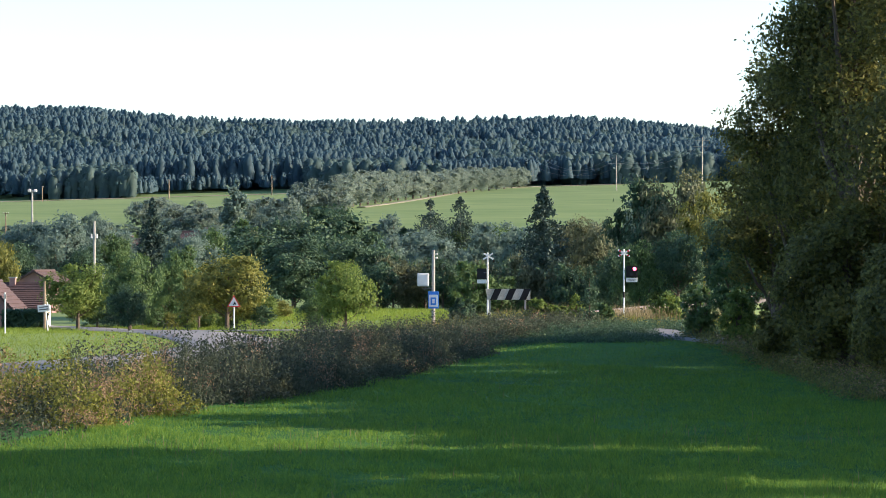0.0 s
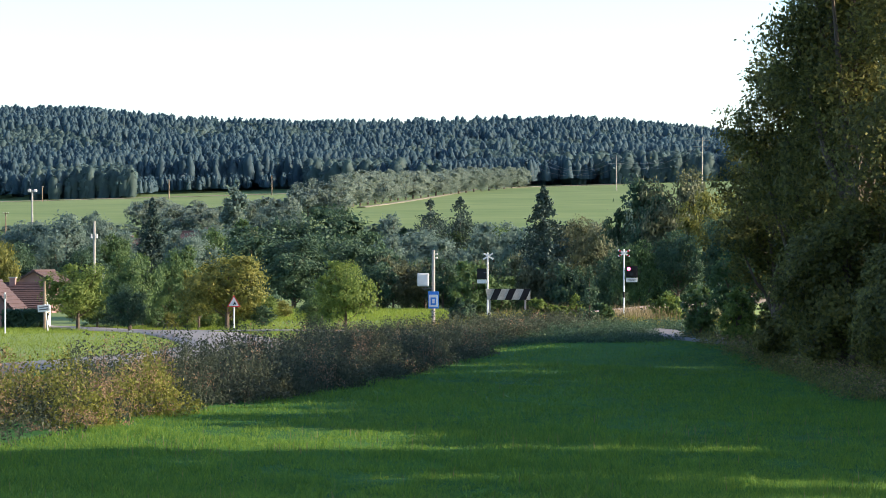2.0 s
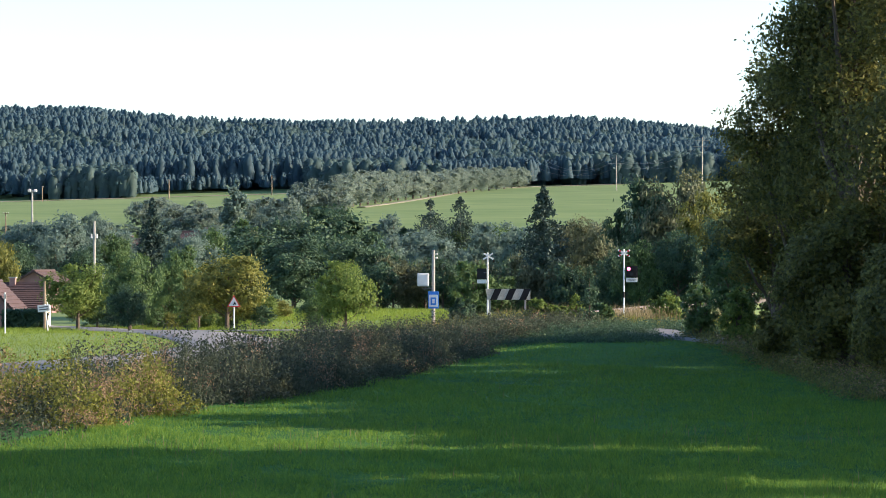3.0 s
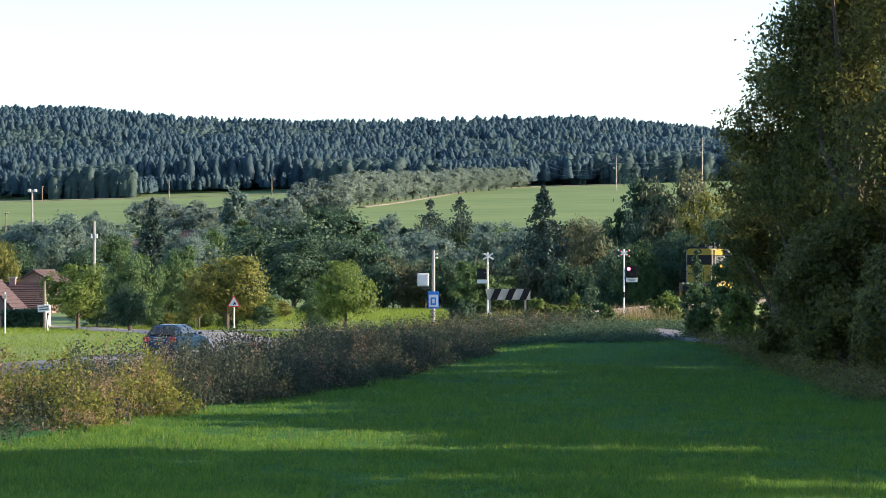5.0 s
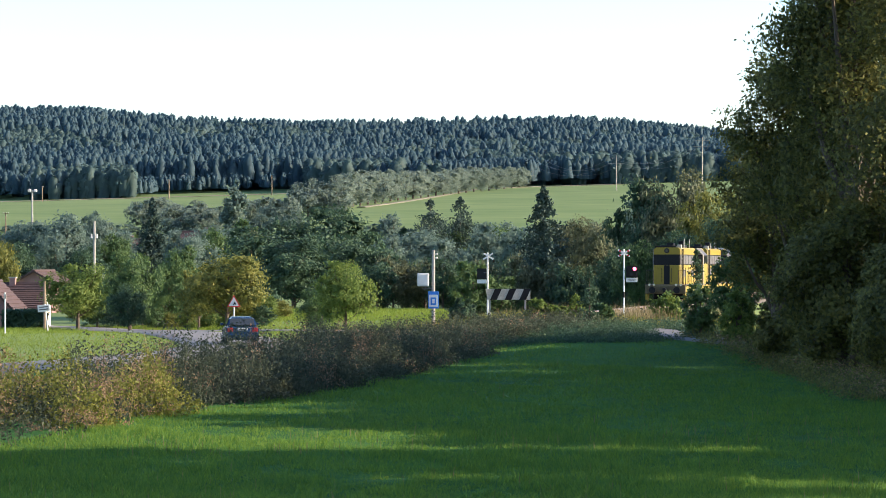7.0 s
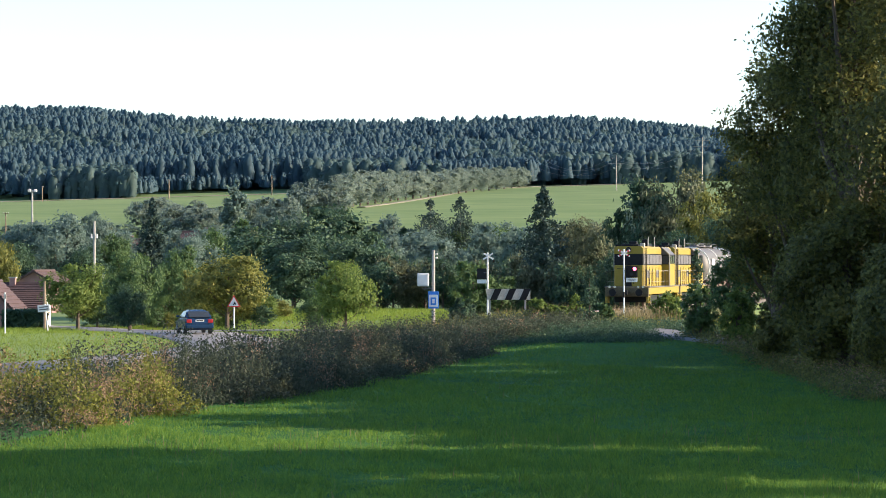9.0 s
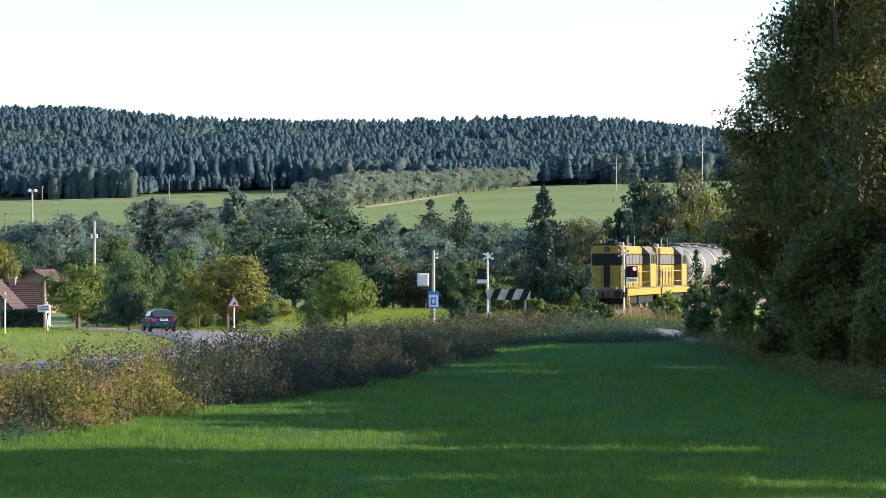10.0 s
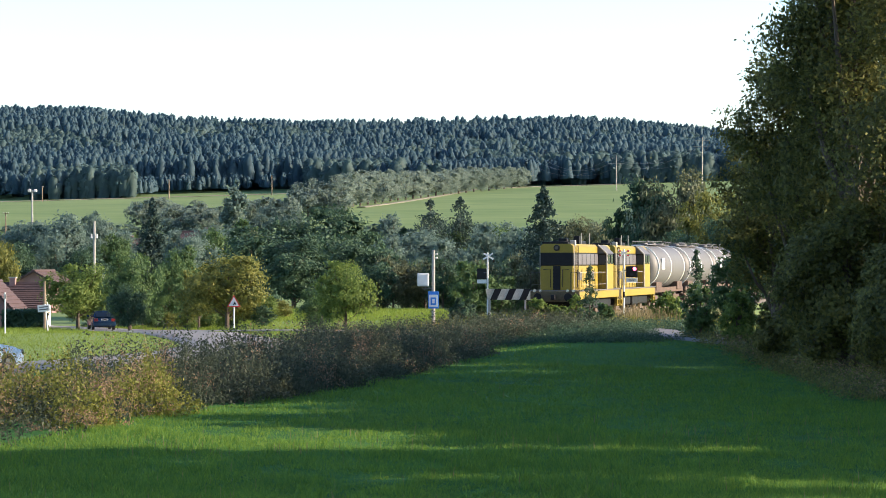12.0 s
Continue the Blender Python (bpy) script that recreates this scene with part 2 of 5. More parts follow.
def ribbon(name, line, half, mat, lift, label, z_of=None, step=1.5):
    pts = []
    for (ax, ay), (bx, by) in zip(line, line[1:]):
        n = max(1, int(math.hypot(bx - ax, by - ay) / step))
        pts += [(ax + (bx - ax) * k / n, ay + (by - ay) * k / n) for k in range(n)]
    pts.append(line[-1])
    p = np.array(pts)
    for _ in range(4):
        p[1:-1] = (p[:-2] + 2 * p[1:-1] + p[2:]) / 4
    d = np.gradient(p, axis=0)
    d /= np.hypot(d[:, 0], d[:, 1])[:, None]
    nrm = np.stack([-d[:, 1], d[:, 0]], -1)
    cols, offs = [], (-half - 0.3, -half, -half / 3, half / 3, half, half + 0.3)
    zc = np.array([gz(q[0], q[1]) for q in p]) if z_of is None else z_of(p)
    for k, o in enumerate(offs):
        q = p + nrm * o
        z = zc + lift - (0.25 if k in (0, 5) else 0)
        cols.append(np.column_stack([q, z]))
    v = np.stack(cols, 1).reshape(-1, 3)
    c = len(offs)
    i = (np.arange(len(p) - 1)[:, None] * c + np.arange(c - 1)[None, :]).ravel()
    f = np.stack([i, i + c, i + c + 1, i + 1], -1)
    ob = new(name, np_mesh(name, v, f, mat))
    return tagged(ob, label, "road", kind="structure")


# ---- plants ----
def quads(rng, centres, size, core=None, rough=0.9, plump=0.5):
    """Small leaf blades at the centres, each turned its own way; about a core they lie along the crown's skin."""
    n = len(centres)
    nrm = rng.normal(size=(n, 3))
    if core is not None:
        d = centres - core
        nrm = d / (np.linalg.norm(d, axis=1)[:, None] + 1e-6) + nrm * rough * 0.6
    a = np.cross(nrm, rng.normal(size=(n, 3)))
    a /= np.linalg.norm(a, axis=1)[:, None]
    b = np.cross(nrm, a)
    b /= np.linalg.norm(b, axis=1)[:, None]
    s = size * rng.uniform(0.6, 1.3, (n, 1))
    v = np.stack([centres - a * s, centres + b * s * plump, centres + a * s, centres - b * s * plump], 1).reshape(-1, 3)
    return v, np.arange(n * 4).reshape(n, 4)


def crown_points(rng, n, lobes, clump=0.26, per=22):
    """Points in clumps over a set of lobes (centre, radii), thicker towards the skin, with gaps between clumps."""
    out = []
    weight = np.array([r[0] * r[1] + r[1] * r[2] for _, r in lobes])
    weight = weight / weight.sum()
    for (c, r), w in zip(lobes, weight):
        m = max(3, int(n * w / per))
        d = rng.normal(size=(m, 3))
        d /= np.linalg.norm(d, axis=1)[:, None]
        rad = rng.uniform(0.45, 1.0, (m, 1)) ** 0.45 * rng.uniform(0.84, 1.06, (m, 1))
        cc = np.array(c) + d * rad * np.array(r)
        spread = clump * min(r) * rng.uniform(0.5, 1.2, (m, 1, 1))
        out.append((cc[:, None, :] + rng.normal(size=(m, per, 3)) * spread * np.array([1, 1, 0.7])).reshape(-1, 3))
    return np.concatenate(out)


def lobes_for(rng, h, w, low, count):
    """Lobes of an uneven round crown: height h, width w, clear stem up to low."""
    out = [((0, 0, low + (h - low) * 0.5), (w * 0.30, w * 0.30, (h - low) * 0.40))]
    for k in range(count):
        a = k * 2.4 + rng.uniform(-0.4, 0.4)
        t = (k + 0.5) / count
        zc = low + (h - low) * (0.16 + 0.70 * t)
        reach = w * 0.37 * math.sin(math.pi * (0.18 + 0.66 * t)) * rng.uniform(0.75, 1.15)
        r = w * rng.uniform(0.16, 0.25) * (1.15 - 0.4 * t)
        out.append(((math.cos(a) * reach, math.sin(a) * reach, zc), (r, r, r * rng.uniform(0.75, 1.0))))
    return out


def make_tree(seed, h, w, low, leaves_n, size, mat, label, lobes=7, category="tree", name="tree"):
    """A broadleaved tree: tapered trunk with limbs under one mesh, and a crown of clumped leaves."""
    rng = np.random.default_rng(seed)
    lob = lobes_for(rng, h, w, low, lobes)
    root = thing(name, Matrix(), label, category)
    r0 = 0.018 * h + 0.05
    lean = rng.uniform(-0.03, 0.03, 2) * h
    stem = [(lean[0] * t * t, lean[1] * t * t, -0.3 + (h * 0.8) * t) for t in (0, 0.2, 0.45, 0.7, 1.0)]
    bm = tube(stem, [r0 * k for k in (1.25, 0.95, 0.7, 0.42, 0.1)], 8)
    for c, r in lob[1:]:
        t = min(0.9, max(0.15, c[2] / h * 0.62))
        base = (lean[0] * t * t, lean[1] * t * t, -0.3 + h * 0.8 * t)
        mid = [(base[i] + c[i]) / 2 for i in range(3)]
        mid[2] -= 0.05 * h * rng.uniform(0, 1)
        tube([base, mid, c], [r0 * 0.4, r0 * 0.26, r0 * 0.08], 6, bm)
    part("trunk", bm, BARK, root)
    v, f = quads(rng, crown_points(rng, leaves_n, lob), size, np.array([0, 0, low + (h - low) * 0.4]))
    # larger inner leaves close the heart of the crown
    inner = crown_points(rng, leaves_n // 8, [(c, tuple(q * 0.66 for q in r)) for c, r in lob])
    v2, f2 = quads(rng, inner, size * (1.3 if size < 0.15 else 2.2))
    v, f = np.concatenate([v, v2]), np.concatenate([f, f2 + len(v)])
    v[:, 2] = np.maximum(v[:, 2], 0.02)
    crown = new("crown", np_mesh("crown", v, f, mat))
    crown.parent = root
    return root


def make_spruce(seed, h, w, mat, label, tiers=34, per=520, size=0.2):
    """A spruce: straight stem and drooping whorls of needle sprays."""
    rng = np.random.default_rng(seed)
    root = thing("spruce", Matrix(), label, "tree")
    part("trunk", tube([(0, 0, -0.3), (0, 0, h * 0.5), (0, 0, h)], [h * 0.016, h * 0.009, 0.01], 8), BARK, root)
    pts = []
    for k in range(tiers * 9):
        t = rng.uniform(0, 1) ** 1.25
        ang = rng.uniform(0, math.tau)
        rr = (w / 2 * (1 - t) ** 0.9 + 0.06) * rng.uniform(0.62, 1.12)
        m = int(per / 9 * (0.35 + rr / w * 2))
        u = rng.uniform(0.05, 1, m)
        z = h * (0.06 + 0.94 * t)
        p = np.stack([np.cos(ang) * u * rr, np.sin(ang) * u * rr, z - 0.34 * rr * u ** 1.2 + 0.14 * rr * u ** 4], -1)
        pts.append(p + rng.normal(size=(m, 3)) * (0.05 + 0.07 * rr))
    pts.append(np.stack([np.zeros(12), np.zeros(12), np.linspace(h * 0.93, h, 12)], -1))
    v, f = quads(rng, np.concatenate(pts), size)
    crown = new("crown", np_mesh("crown", v, f, mat))
    crown.parent = root
    return root


def place(root, x, y, turn=0, sink=0.05, z=None):
    root.matrix_basis = pose(x, y, (gz(x, y) if z is None else z) - sink, 0, 0, turn) @ Matrix.Diagonal((*root.scale, 1))
    return root


def again(root, x, y, turn=0, scale=1.0, label="", z=None):
    c = copy_thing(root, pose(x, y, (gz(x, y) if z is None else z) - 0.05, 0, 0, turn) @ Matrix.Scale(scale, 4))
    return tagged(c, label)


build_ground()
ribbon("road", ROAD, 2.9, ASPHALT, 0.05, "worn grey asphalt country road in an s bend")
ribbon("lane", LANE, 1.7, ASPHALT, 0.10, "pale asphalt lane leading over the level crossing")


# ---- railway ----
def build_track():
    ribbon("ballast", TRACK, 1.7, GRAVEL, 0, "grey gravel ballast bed of the railway", lambda p: np.full(len(p), RAIL_Z - 0.22))
    rails = thing("railway_track", Matrix(), "rusty steel rails on dark sleepers in gravel", "railway", kind="structure")
    for side in (-0.75, 0.75):
        pts = []
        for i, (x, y) in enumerate(TRACK):
            a, b = TRACK[max(i - 1, 0)], TRACK[min(i + 1, len(TRACK) - 1)]
            d = Vector((b[0] - a[0], b[1] - a[1])).normalized()
            pts.append((x + d.y * side, y - d.x * side, RAIL_Z - 0.08))
        part("rail", tube(pts, [0.075] * len(pts), 6), STEEL, rails)
    sl = box(2.5, 0.25, 0.18, (0, 0, -0.09), 0.02)
    me = bpy.data.meshes.new("sleeper")
    sl.to_mesh(me)
    sl.free()
    me.materials.append(WOOD)
    for k in range(40):
        x, y = track_at(-8 + k * 0.65 * 2)
        s = new("sleeper", me)
        s.parent = rails
        s.matrix_basis = pose(x, y, RAIL_Z - 0.22, 0, 0, -math.degrees(math.atan2(TRACK_DIR.x, TRACK_DIR.y)))


build_track()


def wheelset(parent, y, r=0.5):
    w = part("wheelset", bar((-0.85, 0, 0), (0.85, 0, 0), 0.09), BLACK, parent)
    for sx in (-0.75, 0.75):
        part("wheel", tube([(sx - 0.07, 0, 0), (sx + 0.07, 0, 0)], [r, r], 20), STEEL, w)
        part("crank_mark", box(0.16, 0.12, 0.3, (sx, 0.0, 0.1), 0.02), RUST, w)
    w.matrix_basis = pose(0, y, r)
    return w


WHEELS = []


def build_locomotive(name="diesel_locomotive"):
    """Bonnet locomotive, nose to +y, rail level at z 0."""
    L = thing(name, Matrix(), "yellow and black diesel locomotive with long bonnet and white handrails", "locomotive", "locomotives of the train")
    part("frame", box(2.9, 13.0, 0.45, (0, 0, 0.92), 0.04), YELLOW, L, "yellow side sill")
    part("deck", box(3.0, 13.1, 0.06, (0, 0, 1.38)), GREY, L)
    for sy in (1, -1):
        part("buffer_beam", box(2.9, 0.3, 0.62, (0, sy * 6.5, 0.78), 0.04), DIRTY, L, "dirty yellow buffer beam")
        for sx in (-0.88, 0.88):
            b = bar((sx, sy * 6.6, 1.05), (sx, sy * 7.0, 1.05), 0.12, 12)
            tube([(sx, sy * 7.0, 1.05), (sx, sy * 7.06, 1.05)], [0.24, 0.24], 16, b)
            part("buffer", b, BLACK, L)
            for dx in (-0.17, 0.17):
                part("headlight", tube([(sx * 1.08 + dx, sy * 6.62, 1.42), (sx * 1.08 + dx, sy * 6.74, 1.42)], [0.075, 0.085], 14), CHROME, L, "round chrome-rimmed headlight")
        part("coupling", box(0.25, 0.5, 0.3, (0, sy * 6.85, 0.9), 0.05), BLACK, L)
        for sx in (-1.38, 1.38):
            st = box(0.1, 0.62, 0.06, (sx, sy * 6.25, 0.40))
            box(0.1, 0.62, 0.06, (sx, sy * 6.25, 0.75), bm=st)
            box(0.12, 0.12, 1.05, (sx, sy * 5.95, 0.36), bm=st)
            box(0.12, 0.12, 1.05, (sx, sy * 6.55, 0.36), bm=st)
            box(0.05, 0.62, 1.0, (sx * 0.93, sy * 6.25, 0.38), bm=st)
            part("steps", st, YELLOW, L)

    def bonnet(y0, y1, w, nose):
        yc, ln = (y0 + y1) / 2, y1 - y0
        part("bonnet_lower", box(w, ln, 1.42, (0, yc, 1.42), 0.05), YELLOW, L)
        part("bonnet_band", box(w - 0.02, ln - 0.02, 0.75, (0, yc, 2.84), 0.02), BLACK, L, "black band of the bonnet")
        part("bonnet_top", prism([(-w / 2, 0), (w / 2, 0), (w / 2, 0.36), (w / 2 - 0.16, 0.50), (-w / 2 + 0.16, 0.50), (-w / 2, 0.36)], ln, axis="y"), YELLOW, L).matrix_basis = pose(0, yc, 3.59)
        for sx in (-1, 1):
            n = max(2, int(ln / 1.3))
            for k in range(n):
                y = y0 + (k + 0.5) * ln / n
                door = part("side_door", box(0.05, ln / n - 0.14, 1.2, (sx * w / 2, y, 1.50), 0.015), YELLOW, L)
                part("hinge", box(0.03, 0.06, 1.0, (sx * (w / 2 + 0.035), y - ln / n / 2 + 0.13, 1.6)), BLACK, door)
                if k % 3 == 1:
                    part("vent", box(0.05, ln / n - 0.3, 0.5, (sx * (w / 2 + 0.012), y, 2.0), 0.01), GREY, L, "dark ventilation grille")
                gr = part("louvre", box(0.05, ln / n - 0.16, 0.62, (sx * w / 2, y, 2.90), 0.01), GREY, L)
                for q in range(5):
                    part("slat", box(0.05, ln / n - 0.2, 0.03, (sx * (w / 2 + 0.02), y, 2.96 + q * 0.11)), GREY, gr)
        ny = y1 if nose > 0 else y0
        part("nose_door", box(0.42, 0.06, 1.36, (0, ny + nose * 0.0, 1.46), 0.015), BLACK, L, "black nose door")
        lamp = part("top_lamp", tube([(0, ny, 3.86), (0, ny + nose * 0.10, 3.86)], [0.19, 0.17], 16), BLACK, L)
        part("lens", tube([(0, ny + nose * 0.08, 3.86), (0, ny + nose * 0.12, 3.86)], [0.12, 0.11], 14), GLASS, lamp)
        for sx in (-0.55, 0.55):
            rail = tube([(sx - 0.2 * np.sign(sx), ny + nose * 0.06, 1.6), (sx - 0.2 * np.sign(sx), ny + nose * 0.10, 2.62), (sx + 0.2 * np.sign(sx), ny + nose * 0.10, 2.62)], [0.02] * 3, 6)
            part("grab_rail", rail, BLACK, L)

    bonnet(-1.95, 5.9, 1.9, 1)
    bonnet(-6.1, -4.25, 1.9, -1)
    # cab, wider than the bonnet, with a curved roof
    cab = part("cab", box(3.0, 2.26, 1.6, (0, -3.1, 1.42), 0.04), YELLOW, L)
    part("cab_upper", box(2.94, 2.2, 0.54, (0, -3.1, 3.02), 0.03), BLACK, L)
    part("cab_roof", prism([(-1.5, 0), (1.5, 0), (0.98, 0.50), (-0.98, 0.50)], 2.5, axis="y"), GREY, L, "grey sloping cab roof").matrix_basis = pose(0, -3.1, 3.56)
    for sx in (-1, 1):
        part("roof_edge", tube([(sx * 0.98, -1.84, 4.07), (sx * 1.51, -1.84, 3.56)], [0.05, 0.05], 6), CONCRETE, L, "pale sloping cab roof edge")
        for y in (5.78, 5.3, 4.95, 4.6):
            part("grab_pole", bar((sx * 1.0, y, 1.45), (sx * 1.0, y, 4.0), 0.022, 6), CONCRETE if y > 5.5 else BLACK, L)
    part("radiator_cover", box(1.5, 2.3, 0.13, (0.12, 4.65, 4.07), 0.02), BLACK, L, "black radiator cover on the bonnet roof")
    for sy in (-1, 1):
        for sx in (-1.2, 1.2):
            part("cab_window", box(0.44, 0.05, 0.62, (sx, -3.1 + sy * 1.13, 2.88), 0.01), GLASS, cab, "dark cab window")
        for sx in (-1, 1):
            part("side_window", box(0.05, 0.78, 0.56, (sx * 1.49, -3.1 + sy * 0.5, 2.92), 0.01), GLASS, cab, "dark cab window")
    for sx in (-1, 1):
        part("cab_pillar", box(0.07, 0.12, 2.14, (sx * 1.49, -1.95, 1.42), 0.02), CONCRETE, L, "pale cab corner pillar")
    # roof equipment
    part("exhaust", box(0.5, 0.5, 0.36, (0.1, 3.4, 4.06), 0.03), BLACK, L)
    part("exhaust", box(0.36, 0.4, 0.5, (-0.55, 2.6, 4.06), 0.03), BLACK, L)
    part("roof_fan", tube([(0, 4.6, 4.08), (0, 4.6, 4.24)], [0.72, 0.66], 20), BLACK, L)
    part("roof_box", box(0.3, 0.36, 0.32, (-0.78, 5.0, 3.98), 0.03), CONCRETE, L, "pale grey roof box")
    part("silencer", box(1.0, 2.2, 0.2, (0, 0.6, 4.08), 0.04), BLACK, L)
    for y in (-1.0, 1.5):
        part("aerial", bar((-0.6, y, 4.0), (-0.6, y, 4.75), 0.025, 6), CONCRETE, L)
    # walkway handrails
    for sx in (-1, 1):
        x = sx * 1.42
        rl = bar((x, -1.9, 2.45), (x, 6.3, 2.45), 0.015, 6)
        bar((x, -1.9, 1.75), (x, 6.3, 1.75), 0.011, 6, rl)
        part("handrail", rl, CONCRETE, L, "pale walkway handrail")
        for k in range(9):
            y = -1.7 + k * 1.0
            part("rail_post", bar((x, y, 1.42), (x, y, 2.45), 0.014, 6), DIRTY, L)
    for sx in (-1, 1):
        fr = tube([(sx * 1.42, 6.3, 1.42), (sx * 1.42, 6.35, 2.45), (sx * 0.9, 6.35, 2.45), (sx * 0.9, 6.3, 1.42)], [0.025] * 4, 6)
        part("front_rail", fr, BLACK, L)
    for y in (4.3, 1.9, -2.2, -4.6):
        WHEELS.append(wheelset(L, y))
    for y in (3.1, -3.4):
        part("bogie", box(2.3, 3.6, 0.5, (0, y, 0.38), 0.06), BLACK, L)
    part("fuel_tank", box(2.4, 2.2, 0.6, (0, -0.2, 0.32), 0.1), BLACK, L)
    return L


def build_tank_wagon():
    W = thing("tank_wagon", Matrix(), "grey bulk tank wagon with pale hoops and brown underframe", "railway wagon", "tank wagons of the train")
    r = 1.46
    prof = [(-6.45, 0.25), (-6.42, 0.75), (-6.30, 1.15), (-6.05, 1.36), (-5.7, r), (5.7, r), (6.05, 1.36), (6.30, 1.15), (6.42, 0.75), (6.45, 0.25)]
    part("tank", tube([(0, y, 2.72) for y, _ in prof], [q for _, q in prof], 36), TANK, W, "grey weathered steel tank", smooth=True)
    for y in (-5.72, 0.2, 5.72):
        part("hoop", tube([(0, y - 0.11, 2.72), (0, y + 0.11, 2.72)], [r + 0.025, r + 0.025], 36), WHITE, W, "pale hoop")
    for k in range(3):
        y = -3.6 + 3.6 * k
        part("hatch", tube([(0, y, 4.1), (0, y, 4.36)], [0.36, 0.34], 16), TANK, W)
    wk = box(1.0, 9.6, 0.05, (0, 0, 4.2))
    for sx in (-0.5, 0.5):
        bar((sx, -4.8, 4.45), (sx, 4.8, 4.45), 0.018, 6, wk)
        for k in range(9):
            bar((sx, -4.8 + 1.2 * k, 4.2), (sx, -4.8 + 1.2 * k, 4.45), 0.015, 6, wk)
    part("catwalk", wk, GREY, W, "pale roof walkway with railing")
    for sx in (-1, 1):
        part("data_panel", box(0.05, 1.1, 0.75, (sx * 1.46, 3.9, 2.55), 0.01), WHITE, W, "white data panel")
        part("sill", box(0.16, 13.0, 0.34, (sx * 1.15, 0, 1.0), 0.02), RUST, W)
        for y in (-4.6, 4.6):
            part("saddle", box(0.5, 2.2, 0.55, (sx * 1.05, y, 1.15), 0.04), RUST, W, "rusty brown tank saddle")
    part("floor_plate", box(2.3, 13.2, 0.12, (0, 0, 1.08)), RUST, W)
    lad = bmesh.new()
    for sx in (-0.25, 0.25):
        bar((1.3 + 0 * sx, sx, 1.2), (0.75, sx, 4.2), 0.03, 6, lad)
    part("ladder", lad, CONCRETE, W)
    for sy in (1, -1):
        for sx in (-0.88, 0.88):
            part("buffer", tube([(sx, sy * 6.6, 1.05), (sx, sy * 7.05, 1.05), (sx, sy * 7.06, 1.05), (sx, sy * 7.12, 1.05)], [0.1, 0.1, 0.22, 0.22], 12), BLACK, W)
    for y in (5.5, 3.7, -3.7, -5.5):
        WHEELS.append(wheelset(W, y, 0.46))
    for y in (4.6, -4.6):
        part("bogie", box(2.1, 2.6, 0.45, (0, y, 0.35), 0.05), RUST, W)
    return W


def copied(ob):
    c = copy_thing(ob, Matrix())
    WHEELS.extend([k for k in c.children if k.name.startswith("wheelset")])
    return c


LOCO = build_locomotive()
LOCO_2 = copied(LOCO)
WAGONS = [build_tank_wagon()]
WAGONS += [copied(WAGONS[0]) for _ in range(4)]


